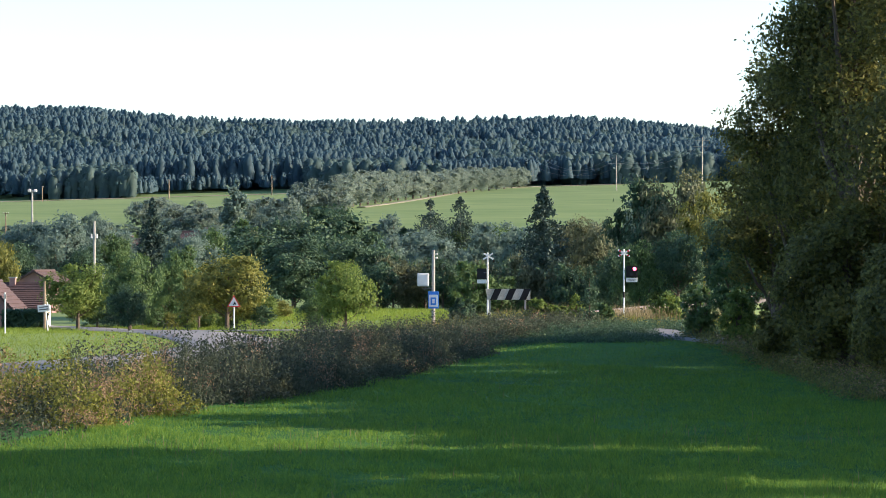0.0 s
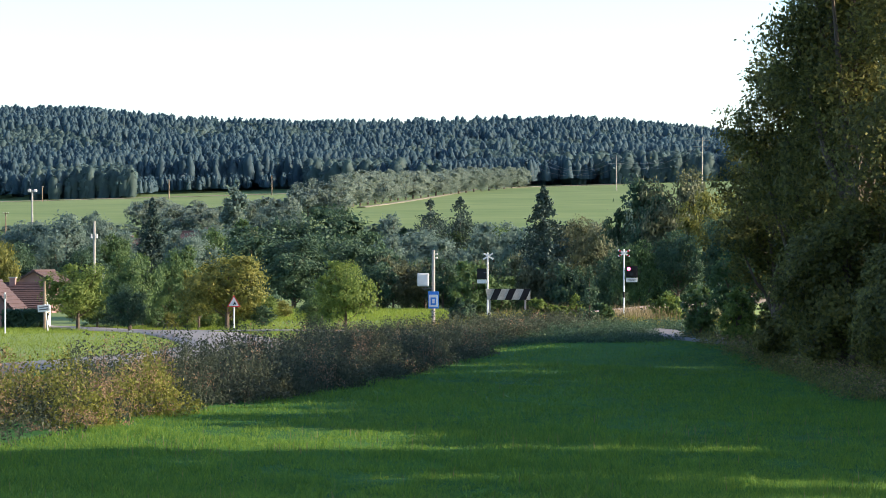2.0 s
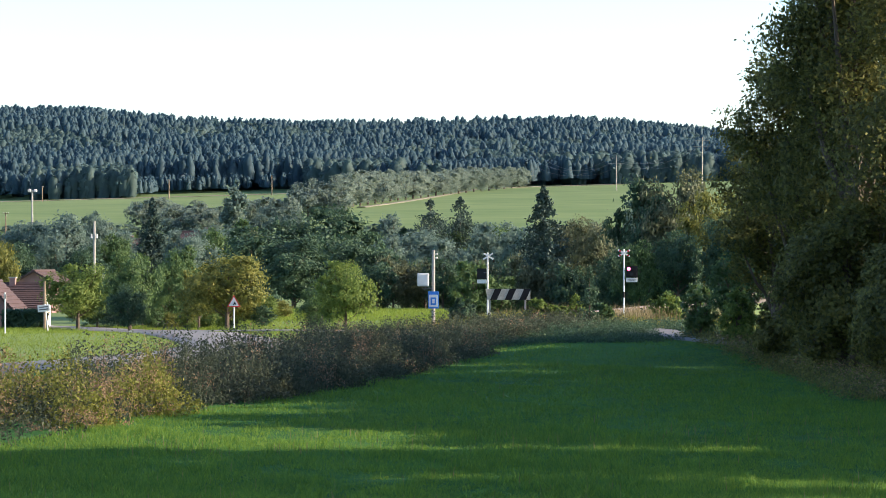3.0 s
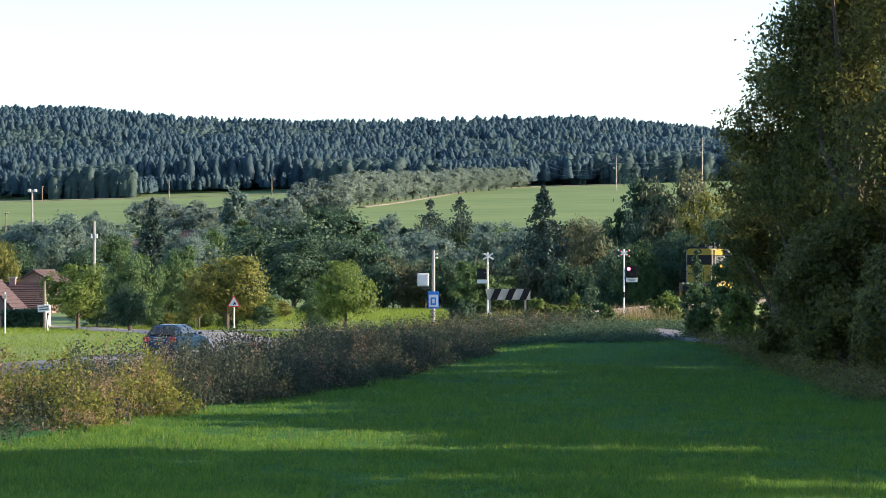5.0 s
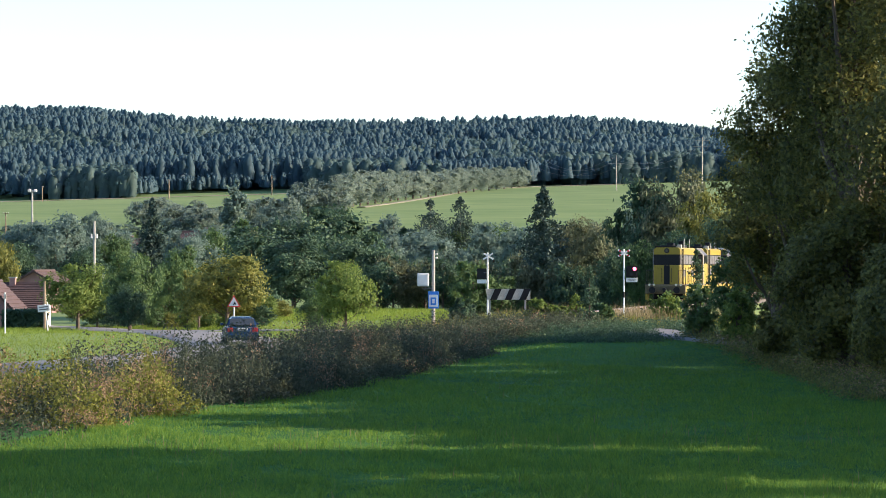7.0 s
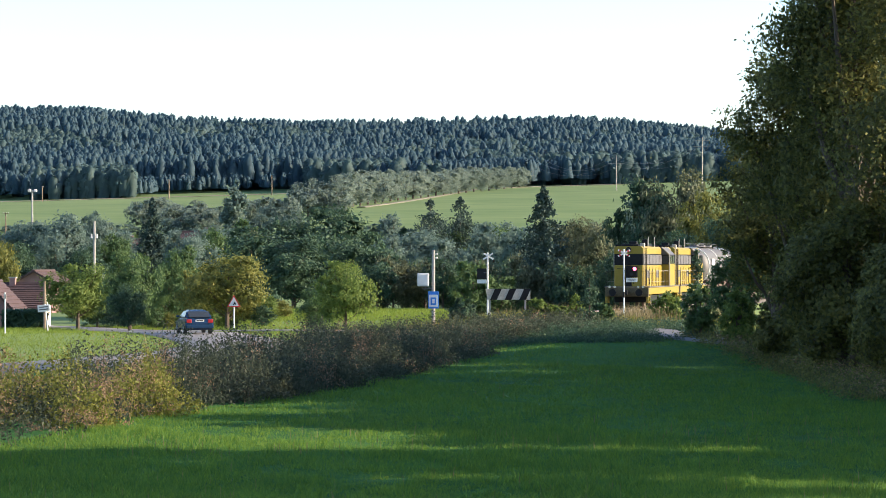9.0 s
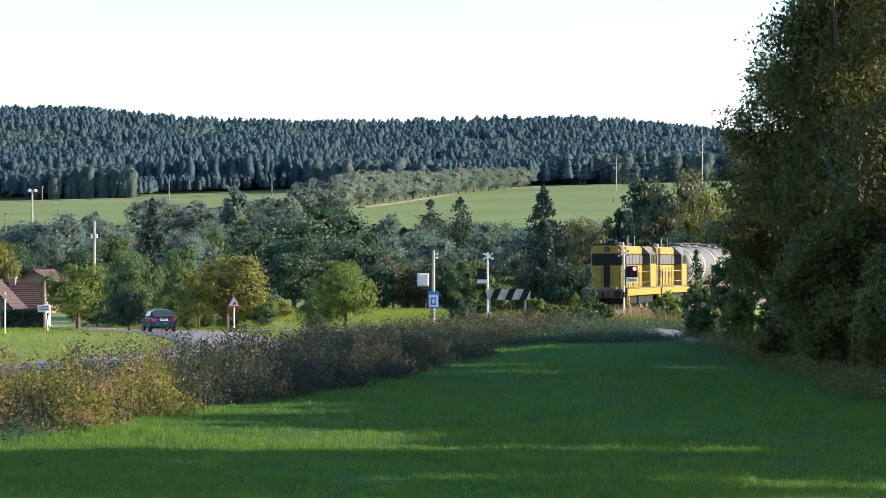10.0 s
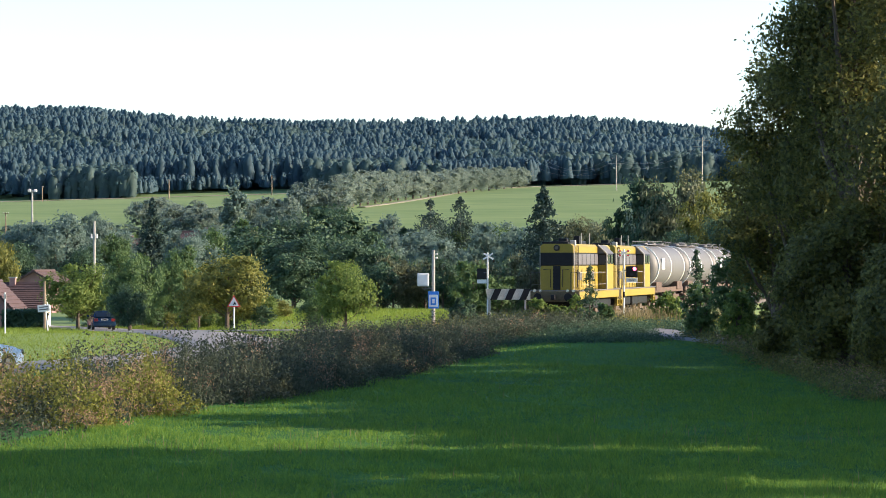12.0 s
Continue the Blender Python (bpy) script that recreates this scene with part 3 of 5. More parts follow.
# ---- cars ----
def build_car(paint, label):
    """A small hatchback, nose to +y, wheels on z 0."""
    C = thing("car", Matrix(), label, "car")
    side = [(-2.0, 0.30), (-2.05, 0.55), (-2.0, 0.88), (-1.75, 0.97), (0.75, 0.95), (1.75, 0.78), (1.98, 0.62), (2.02, 0.35), (1.9, 0.24), (-1.9, 0.24)]
    b = prism(side, 1.68)
    bmesh.ops.bevel(b, geom=b.edges[:], offset=0.10, segments=3, affect="EDGES")
    part("body", b, paint, C, smooth=False)
    cab = bmesh.new()
    lo = [(-1.9, 0.93), (0.85, 0.93)]
    hi = [(-1.25, 1.40), (-0.1, 1.42)]
    ws = (0.80, 0.60)
    vs = [cab.verts.new((sx * ws[k], y, z)) for k, row in enumerate((lo, hi)) for y, z in row for sx in (-1, 1)]
    a0, b0, a1, b1, c0, d0, c1, d1 = vs
    for f in ((a0, b0, b1, a1), (c0, c1, d1, d0), (a0, c0, d0, b0), (a1, b1, d1, c1), (a0, a1, c1, c0), (b0, d0, d1, b1)):
        cab.faces.new(f)
    bmesh.ops.recalc_face_normals(cab, faces=cab.faces[:])
    bmesh.ops.bevel(cab, geom=cab.edges[:], offset=0.10, segments=3, affect="EDGES")
    part("cabin", cab, paint, C)
    rw = part("rear_window", box(1.24, 0.02, 0.58, (0, 0, -0.29), 0.008), GLASS, C, "dark glass rear window")
    rw.matrix_basis = pose(0, -1.62, 1.16, -54, 0, 0)
    fw = part("windscreen", box(1.2, 0.02, 0.80, (0, 0, -0.4), 0.008), GLASS, C, "glass windscreen")
    fw.matrix_basis = pose(0, 0.42, 1.19, 62.7, 0, 0)
    for sx in (-1, 1):
        sw = part("side_window", prism([(-1.45, 1.0), (0.5, 1.0), (-0.12, 1.36), (-1.15, 1.35)], 0.02), GLASS, C, "dark side windows")
        sw.matrix_basis = pose(sx * 0.715, 0, 0) @ Matrix.Translation((0, 0, 1.18)) @ Matrix.Rotation(sx * -0.40, 4, "Y") @ Matrix.Translation((0, 0, -1.18))
        part("tail_lamp", box(0.30, 0.08, 0.22, (sx * 0.64, -2.02, 0.66), 0.03), TAIL, C, "red tail lamp")
        part("headlamp", box(0.34, 0.10, 0.16, (sx * 0.6, 1.93, 0.56), 0.03), CHROME, C, "clear headlamp")
        part("mirror", box(0.18, 0.12, 0.13, (sx * 0.92, 0.55, 0.95), 0.03), paint, C)
    part("rear_bumper", box(1.66, 0.14, 0.22, (0, -2.03, 0.34), 0.04), paint, C)
    plate = part("number_plate", box(0.52, 0.02, 0.12, (0, -2.06, 0.74), 0.004), WHITE, C, "white number plate")
    part("plate_bar", box(0.40, 0.01, 0.05, (0, -2.075, 0.775)), BLACK, plate)
    wheels = []
    for sx in (-1, 1):
        for y in (1.28, -1.22):
            w = part("wheel", tube([(-0.09, 0, 0), (0.09, 0, 0)], [0.30, 0.30], 20), RUBBER, C)
            w.matrix_basis = pose(sx * 0.76, y, 0.30)
            part("rim", tube([(sx * 0.06, 0, 0), (sx * 0.10, 0, 0)], [0.19, 0.17], 10), CONCRETE, w, "pale wheel rim")
            part("spoke", box(0.03, 0.06, 0.3, (sx * 0.10, 0, -0.15)), GREY, w)
            wheels.append(w)
    return C, wheels


CAR, CAR_WHEELS = build_car(CAR_BLUE, "dark blue hatchback driving away on the road")
VAN, VAN_WHEELS = build_car(CAR_PALE_SUN, "pale blue car coming along the road, sunlight put into its paint")
VAN.scale = (1.12, 1.12, 1.22)

# ---- wooded hill ----
def build_forest():
    rng = np.random.default_rng(5)
    n = 16500
    y = 1340 + 900 * rng.uniform(0, 1, n) ** 1.15
    x = rng.uniform(-0.185, 0.185, n) * y
    a = x / y * 4814
    edge = np.interp(a, [-784, -700, -560, -500, -260, -200, 140, 160, 360, 784], [1380, 1335, 1300, 1400, 1420, 1350, 1330, 1345, 1350, 1350])
    keep = y > edge
    x, y = x[keep], y[keep]
    z = ground_z(x, y)
    n = len(x)
    patch = np.sin(x * 0.021 + 1.0) * np.sin(y * 0.013 + x * 0.006) + 0.6 * np.sin(x * 0.05 + y * 0.03)
    leafy = (patch + rng.normal(size=n) * 0.5) > 0.08
    young = (np.abs(x / y * 4814 + 400) < 160) & (y < 1450)
    leafy &= ~young
    leafy |= (np.abs(x / y * 4814 + 610) < 60) & (y < 1440)
    def crowns(name, mat, c, h, wide, levels, sides, per, spray, label):
        """Closed lumpy crowns: rings of uneven reach from the skirt up to the tip, with sprays of foliage on them."""
        m, rings = len(c), len(levels)
        verts = np.empty((m, rings * sides + 1, 3))
        for q, (up, reach) in enumerate(levels):
            r = (h * wide * reach)[:, None] * rng.uniform(0.7, 1.25, (m, sides))
            ang = (np.arange(sides) / sides * math.tau + q * 0.45)[None, :] + rng.uniform(-0.2, 0.2, (m, sides))
            zz = z[c][:, None] + h[:, None] * (up + rng.uniform(-0.05, 0.05, (m, sides)))
            verts[:, q * sides:(q + 1) * sides] = np.stack([x[c][:, None] + np.cos(ang) * r, y[c][:, None] + np.sin(ang) * r, zz], -1)
        verts[:, -1] = np.stack([x[c] + rng.normal(size=m) * 0.3, y[c], z[c] + h], -1)
        k = np.arange(sides)
        faces = []
        for q in range(rings - 1):
            a, b, d, e = q * sides + k, q * sides + (k + 1) % sides, (q + 1) * sides + (k + 1) % sides, (q + 1) * sides + k
            faces += [np.stack([a, b, d], -1), np.stack([a, d, e], -1)]
        a = (rings - 1) * sides
        faces.append(np.stack([a + k, a + (k + 1) % sides, 0 * k + rings * sides], -1))
        one = np.concatenate(faces)
        f = (one[None] + (np.arange(m) * (rings * sides + 1))[:, None, None]).reshape(-1, 3)
        core = verts.reshape(-1, 3)
        # sprays of foliage over the closed cores
        up = rng.uniform(0.15, 1.0, (m, per)) ** 0.7
        reach = np.interp(up, [p[0] for p in levels] + [1.0], [p[1] for p in levels] + [0.04]) * rng.uniform(0.85, 1.3, (m, per))
        ang = rng.uniform(0, math.tau, (m, per))
        r = (h * wide)[:, None] * reach
        pts = np.stack([x[c][:, None] + np.cos(ang) * r, y[c][:, None] + np.sin(ang) * r, z[c][:, None] + h[:, None] * up], -1).reshape(-1, 3)
        ctr = np.repeat(np.stack([x[c], y[c], z[c] + h * 0.35], -1), per, 0)
        v2, f2 = quads(rng, pts, spray, ctr, 0.9, 0.75)
        f2 = f2 + len(core)
        me = np_mesh(name, np.concatenate([core, v2]), np.concatenate([f, f2[:, [0, 1, 2]], f2[:, [0, 2, 3]]]), mat)
        tagged(new(name, me), label, "forest", kind="stuff")

    c = np.where(~leafy)[0]
    h = rng.uniform(14.5, 20.5, len(c)) * np.where(y[c] < 1430, np.where(young[c], 0.5, 0.74), 1.0)
    crowns("conifer_forest", FOREST_NEEDLE_HAZE, c, h, rng.uniform(0.16, 0.21, len(c)), [(0.25, 1.0), (0.50, 0.98), (0.72, 0.74), (0.90, 0.38)], 6, 8, 1.0, "dense conifer forest on the hill, distance haze put into its blue-green")
    c = np.where(leafy)[0]
    h = rng.uniform(11, 17, len(c))
    crowns("broadleaf_forest", FOREST_LEAF_HAZE, c, h, rng.uniform(0.26, 0.36, len(c)), [(0.0, 0.70), (0.36, 0.92), (0.66, 0.80), (0.88, 0.42)], 7, 16, 1.2, "broadleaved trees within the hill forest, haze put into their paler colour")


build_forest()

# ---- trees between the village and the field ----
PROTO = {}
FAR_TREES = [
    (-40.4, 760, 27.2, 6.9, 'pale'),
    (-35.4, 760, 28.2, 8.2, 'pale'),
    (-29.7, 760, 28.5, 8.8, 'pale'),
    (-37.7, 760, 24.6, 7.9, 'pale'),
    (-65.9, 600, 18.4, 6.2, 'pale'),
    (-62.2, 600, 18.8, 7.0, 'pale'),
    (-57.6, 600, 17.4, 7.0, 'pale'),
    (-53.8, 600, 18.2, 6.2, 'pale'),
    (-49.7, 600, 16.9, 5.7, 'pale'),
    (-42.3, 600, 18.2, 5.7, 'pale'),
    (-38.1, 600, 19.0, 6.7, 'pale'),
    (-34.8, 600, 18.4, 6.0, 'pale'),
    (-82.5, 520, 11.3, 6.5, 'grey'),
    (-78.2, 520, 12.0, 6.5, 'grey'),
    (-67.4, 520, 14.1, 5.0, 'grey'),
    (-63.6, 520, 12.0, 5.4, 'grey'),
    (-59.3, 520, 11.5, 5.4, 'grey'),
    (-52.3, 520, 12.7, 6.5, 'grey'),
    (-47.4, 520, 13.3, 6.0, 'grey'),
    (-43.6, 520, 11.7, 5.4, 'grey'),
    (-37.2, 520, 12.7, 5.4, 'grey'),
    (-33.4, 520, 13.5, 6.5, 'grey'),
    (-28.5, 520, 14.1, 6.5, 'grey'),
    (-13.9, 520, 11.7, 5.4, 'grey'),
    (-10.2, 520, 13.5, 4.8, 'grey'),
    (-7.5, 520, 10.9, 4.3, 'grey'),
    (7.5, 430, 10.6, 5.7, 'grey'),
    (10.8, 430, 10.1, 5.0, 'grey'),
    (5.9, 430, 9.9, 4.5, 'grey'),
    (21.1, 430, 11.0, 4.5, 'brown'),
    (24.7, 430, 10.6, 5.4, 'grey'),
    (29.8, 430, 14.2, 3.0, 'grey'),
]
MATS = {"dark": LEAF_DARK, "mid": LEAF_MID, "light": LEAF_LIGHT, "yellow": LEAF_YELLOW, "brown": LEAF_BROWN, "grey": LEAF_HAZE, "pale": LEAF_FAR_HAZE}
LABELS = {"dark": "dark green broadleaved tree with a dense round crown", "mid": "green broadleaved tree with an uneven crown",
          "light": "young tree with fresh green sunlit leaves", "yellow": "small tree with yellow-green leaves, sunlight put into their colour",
          "brown": "brownish broadleaved tree, sunlight partly put into its colour", "grey": "distant broadleaved tree, haze put into its grey-green", "pale": "tree along the field track, haze put into its pale grey-green"}
TURN = [0]


def grow(key, x, y, top, w, fine=False, group="", stem=0.14):
    """A tree of that crown width whose tip is at the height top; alike trees share their meshes."""
    base = gz(x, y)
    h = max(1.5, top - base)
    TURN[0] += 1
    k = (key, TURN[0] % (3 if fine else 2), fine, stem)
    if k not in PROTO:
        PROTO[k] = place(make_tree(20 + len(PROTO), 10.0, 9.0, 10 * stem, 8600 if fine else 3800, 0.18 if fine else 0.26, MATS[key], LABELS[key], lobes=9), x, y)
        root = PROTO[k]
        root.matrix_basis = pose(x, y, base - 0.05, 0, 0, TURN[0] * 77) @ Matrix.Diagonal((w / 9, w / 9, h / 10, 1))
    else:
        src = PROTO[k]
        root = copy_thing(src, Matrix())
        root.matrix_basis = pose(x, y, base - 0.05, 0, 0, TURN[0] * 77) @ Matrix.Diagonal((w / 9, w / 9, h / 10, 1))
    if group:
        tagged(root, group=group)
    return root


# large round tree group
grow("dark", -11.23, 265, 10.20, 11.5, True)
grow("dark", -17.09, 262, 8.12, 10.5, True)
grow("dark", -7.54, 252, 6.50, 8.0, True)
grow("dark", -13.71, 250, 7.00, 9.0, True)
# by the road
grow("yellow", -39.8, 245, 6.5, 3.6, True)
grow("light", -27.51, 205, 4.37, 5.4, True)
grow("mid", -23.02, 200, 5.53, 4.6, True)
grow("dark", -21.71, 188, 2.79, 2.8, True, "", 0.05)
grow("mid", -21.72, 216, 4.60, 4.0, True)
grow("yellow", -14.76, 186, 5.13, 5.8, True)
grow("yellow", -17.32, 193, 3.96, 3.6, True)
grow("light", -6.15, 172, 4.59, 4.0, True)
grow("mid", -8.28, 178, 2.87, 2.8, True, "", 0.05)
grow("light", -12.78, 196, 1.92, 2.4, True, "", 0.05)
# undergrowth at the feet of the roadside trees
rng1 = random.Random(9)
for k in range(22):
    d = rng1.uniform(186, 214)
    u = -0.128 + 0.068 * (k + rng1.random()) / 22
    if seg_dist(np.array([u * d]), np.array([d]), ROAD)[0] > 4.2:
        grow(rng1.choice(["light", "mid", "yellow", "dark"]), u * d, d, gz(u * d, d) + rng1.uniform(0.7, 1.7), rng1.uniform(1.6, 2.8), False, "roadside bushes", 0.02)
for k in range(13):
    d = rng1.uniform(222, 240)
    u = -0.128 + 0.062 * (k + rng1.random()) / 13
    grow(rng1.choice(["mid", "dark", "dark"]), u * d, d, gz(u * d, d) + rng1.uniform(2.2, 3.6), rng1.uniform(3, 4.6), False, "bushes behind the roadside trees", 0.02)
# village trees
for px, d, top, w, key in [(-46.34, 330, 10.78, 9.5, "grey"), (-51.49, 340, 9.78, 8.0, "grey"), (-43.86, 345, 10.79, 5.0, "grey"),
                           (-47.61, 300, 6.63, 7.0, "dark"), (-39.51, 300, 6.32, 6.0, "dark"), (-39.69, 330, 7.90, 5.0, "mid"),
                           (-30.18, 320, 8.45, 6.5, "grey"), (-27.35, 330, 8.93, 6.0, "mid"), (-27.95, 290, 6.25, 5.0, "mid"),
                           (-58.22, 540, 17.55, 9.0, "grey"), (-51.08, 530, 15.87, 9.0, "grey"), (-45.26, 520, 15.22, 7.5, "grey"),
                           (-37.69, 560, 18.04, 9.0, "grey"), (-31.86, 540, 17.89, 7.5, "grey"), (-29.79, 600, 21.52, 10.0, "grey"),
                           (-24.18, 600, 20.90, 9.0, "grey"), (-31.17, 430, 11.26, 6.5, "mid"),
                           (-8.40, 430, 12.24, 4.0, "grey"), (8.57, 430, 10.63, 6.5, "grey"), (-5.58, 420, 9.78, 6.0, "dark"),
                           (16.45, 300, 9.68, 6.8, "brown"), (14.32, 312, 9.32, 4.0, "brown"), (23.52, 335, 11.79, 3.4, "grey"),
                           # one tree's sunlit side put in as brown and yellow, its shaded side as dark
                           (21.7, 250, 13.4, 8.0, "brown"), (23.68, 242, 11.44, 6.0, "yellow"), (19.0, 253, 12.6, 8.0, "dark"),
                           (16.15, 226, 6.27, 4.0, "mid"), (14.94, 235, 5.86, 4.4, "dark"), (19.70, 228, 7.23, 5.0, "dark"), (23.65, 225, 8.13, 6.0, "dark"), (26.56, 222, 9.00, 6.0, "dark")]:
    # from 500 m on the leaf colour with the most haze in it
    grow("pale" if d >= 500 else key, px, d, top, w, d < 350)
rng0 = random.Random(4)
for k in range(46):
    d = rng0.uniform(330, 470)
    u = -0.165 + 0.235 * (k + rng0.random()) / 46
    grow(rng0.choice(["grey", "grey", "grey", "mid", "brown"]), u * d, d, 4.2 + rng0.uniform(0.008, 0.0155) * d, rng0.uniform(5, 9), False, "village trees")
for k in range(34):
    d = rng0.uniform(238, 262)
    u = -0.034 + 0.118 * (k + rng0.random()) / 34
    grow(rng0.choice(["mid", "dark", "dark", "brown"]), u * d, d, 4.2 + rng0.uniform(-0.005, 0.0045) * d, rng0.uniform(3.2, 5), False, "bushes behind the railway", 0.05)
for k in range(24):
    f = k / 23
    d = 800 + 500 * f
    u = -0.036 + 0.064 * f
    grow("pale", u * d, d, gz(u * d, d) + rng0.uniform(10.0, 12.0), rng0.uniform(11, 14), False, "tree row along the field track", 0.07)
# bushes where the tree row begins, and the haze-toned pale trees above the village
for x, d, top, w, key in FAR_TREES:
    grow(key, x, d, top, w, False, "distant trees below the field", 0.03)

place(make_spruce(61, 12.61 - gz(11.09, 300), 13.0, NEEDLE, "tall dark spruce standing among the village trees"), 11.09, 300)
place(make_spruce(62, 12.25 - gz(-36.30, 340), 8.0, NEEDLE, "slender dark spruce beside the village roofs"), -36.30, 340)
place(make_spruce(63, 13.97 - gz(-1.92, 420), 16, NEEDLE, "dark conifer at the lower edge of the field", 18), -1.92, 420)
place(make_spruce(64, 14.44 - gz(2.74, 425), 17, NEEDLE, "dark conifer at the lower edge of the field", 18), 2.74, 425)


def poplar(x, y, top, w):
    rng = np.random.default_rng(8)
    h = top - gz(x, y)
    root = thing("poplar", Matrix(), "tall narrow poplar, haze put into its grey-green", "tree")
    part("trunk", tube([(0, 0, -0.3), (0, 0, h * 0.9)], [0.3, 0.05], 8), BARK, root)
    lob = [((rng.uniform(-0.2, 0.2) * w, rng.uniform(-0.2, 0.2) * w, h * (0.15 + 0.8 * t)), (w * 0.42 * math.sin(math.pi * (0.2 + 0.72 * t)), w * 0.42 * math.sin(math.pi * (0.2 + 0.72 * t)), h * 0.11)) for t in np.linspace(0, 1, 10)]
    v, f = quads(rng, crown_points(rng, 4000, lob), 0.45)
    c = new("crown", np_mesh("crown", v, f, LEAF_HAZE))
    c.parent = root
    place(root, x, y)


place(make_spruce(65, 4.05 - gz(7.6, 141), 1.5, LEAF_DARK, "slender dark sapling before the railway", 10, 220, 0.07), 7.6, 141)
place(make_spruce(66, 4.8 - gz(12.3, 132), 2.0, LEAF_DARK, "slender dark sapling beside the railway lane", 12, 260, 0.07), 12.3, 132)
poplar(-35.83, 470, 17.67, 4.6)

# ---- trees on the east side of the meadow ----
def big_tree(seed, x, y, top, w, n, mat, label, low=0.1, size=0.10):
    base = gz(x, y)
    t = make_tree(seed, top - base, w * 0.86, (top - base) * low, n, size, mat, label, lobes=13)
    return place(t, x, y, seed * 40)


big_tree(101, 17.0, 106, 20.5, 9.5, 46000, LEAF_OLIVE_GLINT, "large dark leafy tree at the meadow edge in shade")
big_tree(102, 18.6, 97, 19.0, 10.5, 46000, LEAF_OLIVE_GLINT, "large dark leafy tree at the meadow edge in shade")
big_tree(111, 15.6, 103, 23.0, 8.6, 40000, LEAF_OLIVE_GLINT, "tall dark leafy tree at the meadow edge", 0.3)
big_tree(110, 14.6, 109, 13.8, 7.2, 28000, LEAF_OLIVE_GLINT, "leafy dark tree at the meadow edge", 0.36)
big_tree(103, 14.2, 116, 10.6, 6.4, 19000, LEAF_OLIVE_GLINT, "leafy tree with hanging branches beside the railway", 0.24)
big_tree(112, 14.6, 117, 3.4, 2.6, 7000, LEAF_OLIVE_GLINT, "dark shrub in the shade of the meadow trees", 0.0)
big_tree(113, 15.6, 113, 4.2, 3.0, 9000, LEAF_OLIVE_GLINT, "dark shrub in the shade of the meadow trees", 0.0)
big_tree(114, 14.1, 112, 2.5, 3.2, 8000, LEAF_OLIVE_GLINT, "dark shrub in the shade of the meadow trees", 0.0)
big_tree(104, 14.6, 99, 7.0, 6.0, 24000, LEAF_OLIVE_GLINT, "shaded leafy undergrowth tree at the meadow edge", 0.02)
big_tree(105, 16.0, 91, 5.6, 5.6, 18000, LEAF_OLIVE_GLINT, "shaded bushy undergrowth at the meadow edge", 0.0)
big_tree(106, 13.8, 128, 5.2, 3.4, 4500, LEAF_MID, "small loose-leaved tree beside the railway", 0.05)
big_tree(107, 12.3, 130, 3.4, 2.4, 2600, LEAF_MID, "small shrub beside the railway lane", 0.0)
big_tree(108, 13.5, 124, 3.3, 2.2, 2600, LEAF_LIGHT, "bright green sunlit shrub beside the railway", 0.0)
big_tree(109, 17.2, 121, 8.5, 6.0, 20000, LEAF_OLIVE_GLINT, "leafy tree in shade beside the railway", 0.02)
for k, (x, y, top, w, mat, n, label) in enumerate([
        (7.00, 144, 2.76, 1.3, LEAF_LIGHT, 900, "light green shrub before the railway"),
        (4.93, 143, 2.54, 1.5, LEAF_LIGHT, 1000, "light green shrub before the railway"),
        (5.97, 143, 2.09, 1.5, LEAF_LIGHT, 800, "low green bush beside the railway"),
        (1.08, 145, 2.45, 1.7, LEAF_DARK, 1500, "dark bush beside the striped barrier"),
        (8.50, 143, 2.24, 1.2, LEAF_MID, 700, "low green bush beside the railway"),
        (12.49, 150, 2.61, 2.2, LEAF_LIGHT, 1500, "leafy green bush beside the railway"),
        ]):
    big_tree(140 + k, x, y, top, w, n, mat, label, 0.0, 0.1)
# unseen trees added beside the view, their heights set to shape the meadow's shade
for k, (x, y, top, w) in enumerate([(20, 52.0, 15, 7), (22, 55.4, 13, 5.5), (20, 60.8, 7.8, 7.0), (21, 69.5, 10.4, 10), (25, 74, 10.9, 10), (26, 80, 11.0, 9), (21, 67.0, 10.0, 4.5), (24, 61.5, 9.0, 7), (22, 64.6, 8.4, 5), (22, 84, 12, 8), (32, 92, 14, 9), (31, 99, 13, 9), (32, 113, 13, 9), (31, 126, 12, 9), (22, 79, 10.2, 10), (24, 88, 13, 9), (31, 106, 14, 9), (31, 119, 12, 9)]):
    big_tree(120 + k, x, y, top, w, 6500, LEAF_MID, "unseen leafy tree added to shade the meadow", 0.08, 0.38)


# two more unseen shade trees; raised crowns let sun onto the near corner
big_tree(161, 22, 41.8, 14.5, 8, 9000, LEAF_MID, "unseen leafy tree added for shade, its crown raised to let sun under", 0.36, 0.34)
big_tree(160, 22, 46.4, 14.5, 8, 9000, LEAF_MID, "unseen leafy tree added for shade, its crown raised to let sun under", 0.36, 0.34)


# ---- weeds and grass ----
EDGE = [(-13, 44), (-11, 51), (-9.6, 59), (-6.4, 75), (-3.0, 89), (3.2, 128), (7.6, 140)]


def along(rng, n, line, lo, hi):
    p = np.array(line, float)
    seg = np.hypot(*(p[1:] - p[:-1]).T)
    cum = np.concatenate([[0], np.cumsum(seg)])
    s = rng.uniform(0, cum[-1], n)
    x, y = np.interp(s, cum, p[:, 0]), np.interp(s, cum, p[:, 1])
    x2, y2 = np.interp(s + 0.5, cum, p[:, 0]), np.interp(s + 0.5, cum, p[:, 1])
    d = np.stack([x2 - x, y2 - y], -1) + 1e-6
    d /= np.linalg.norm(d, axis=1)[:, None]
    o = rng.uniform(lo, hi, n)
    return x - d[:, 1] * o, y + d[:, 0] * o, o


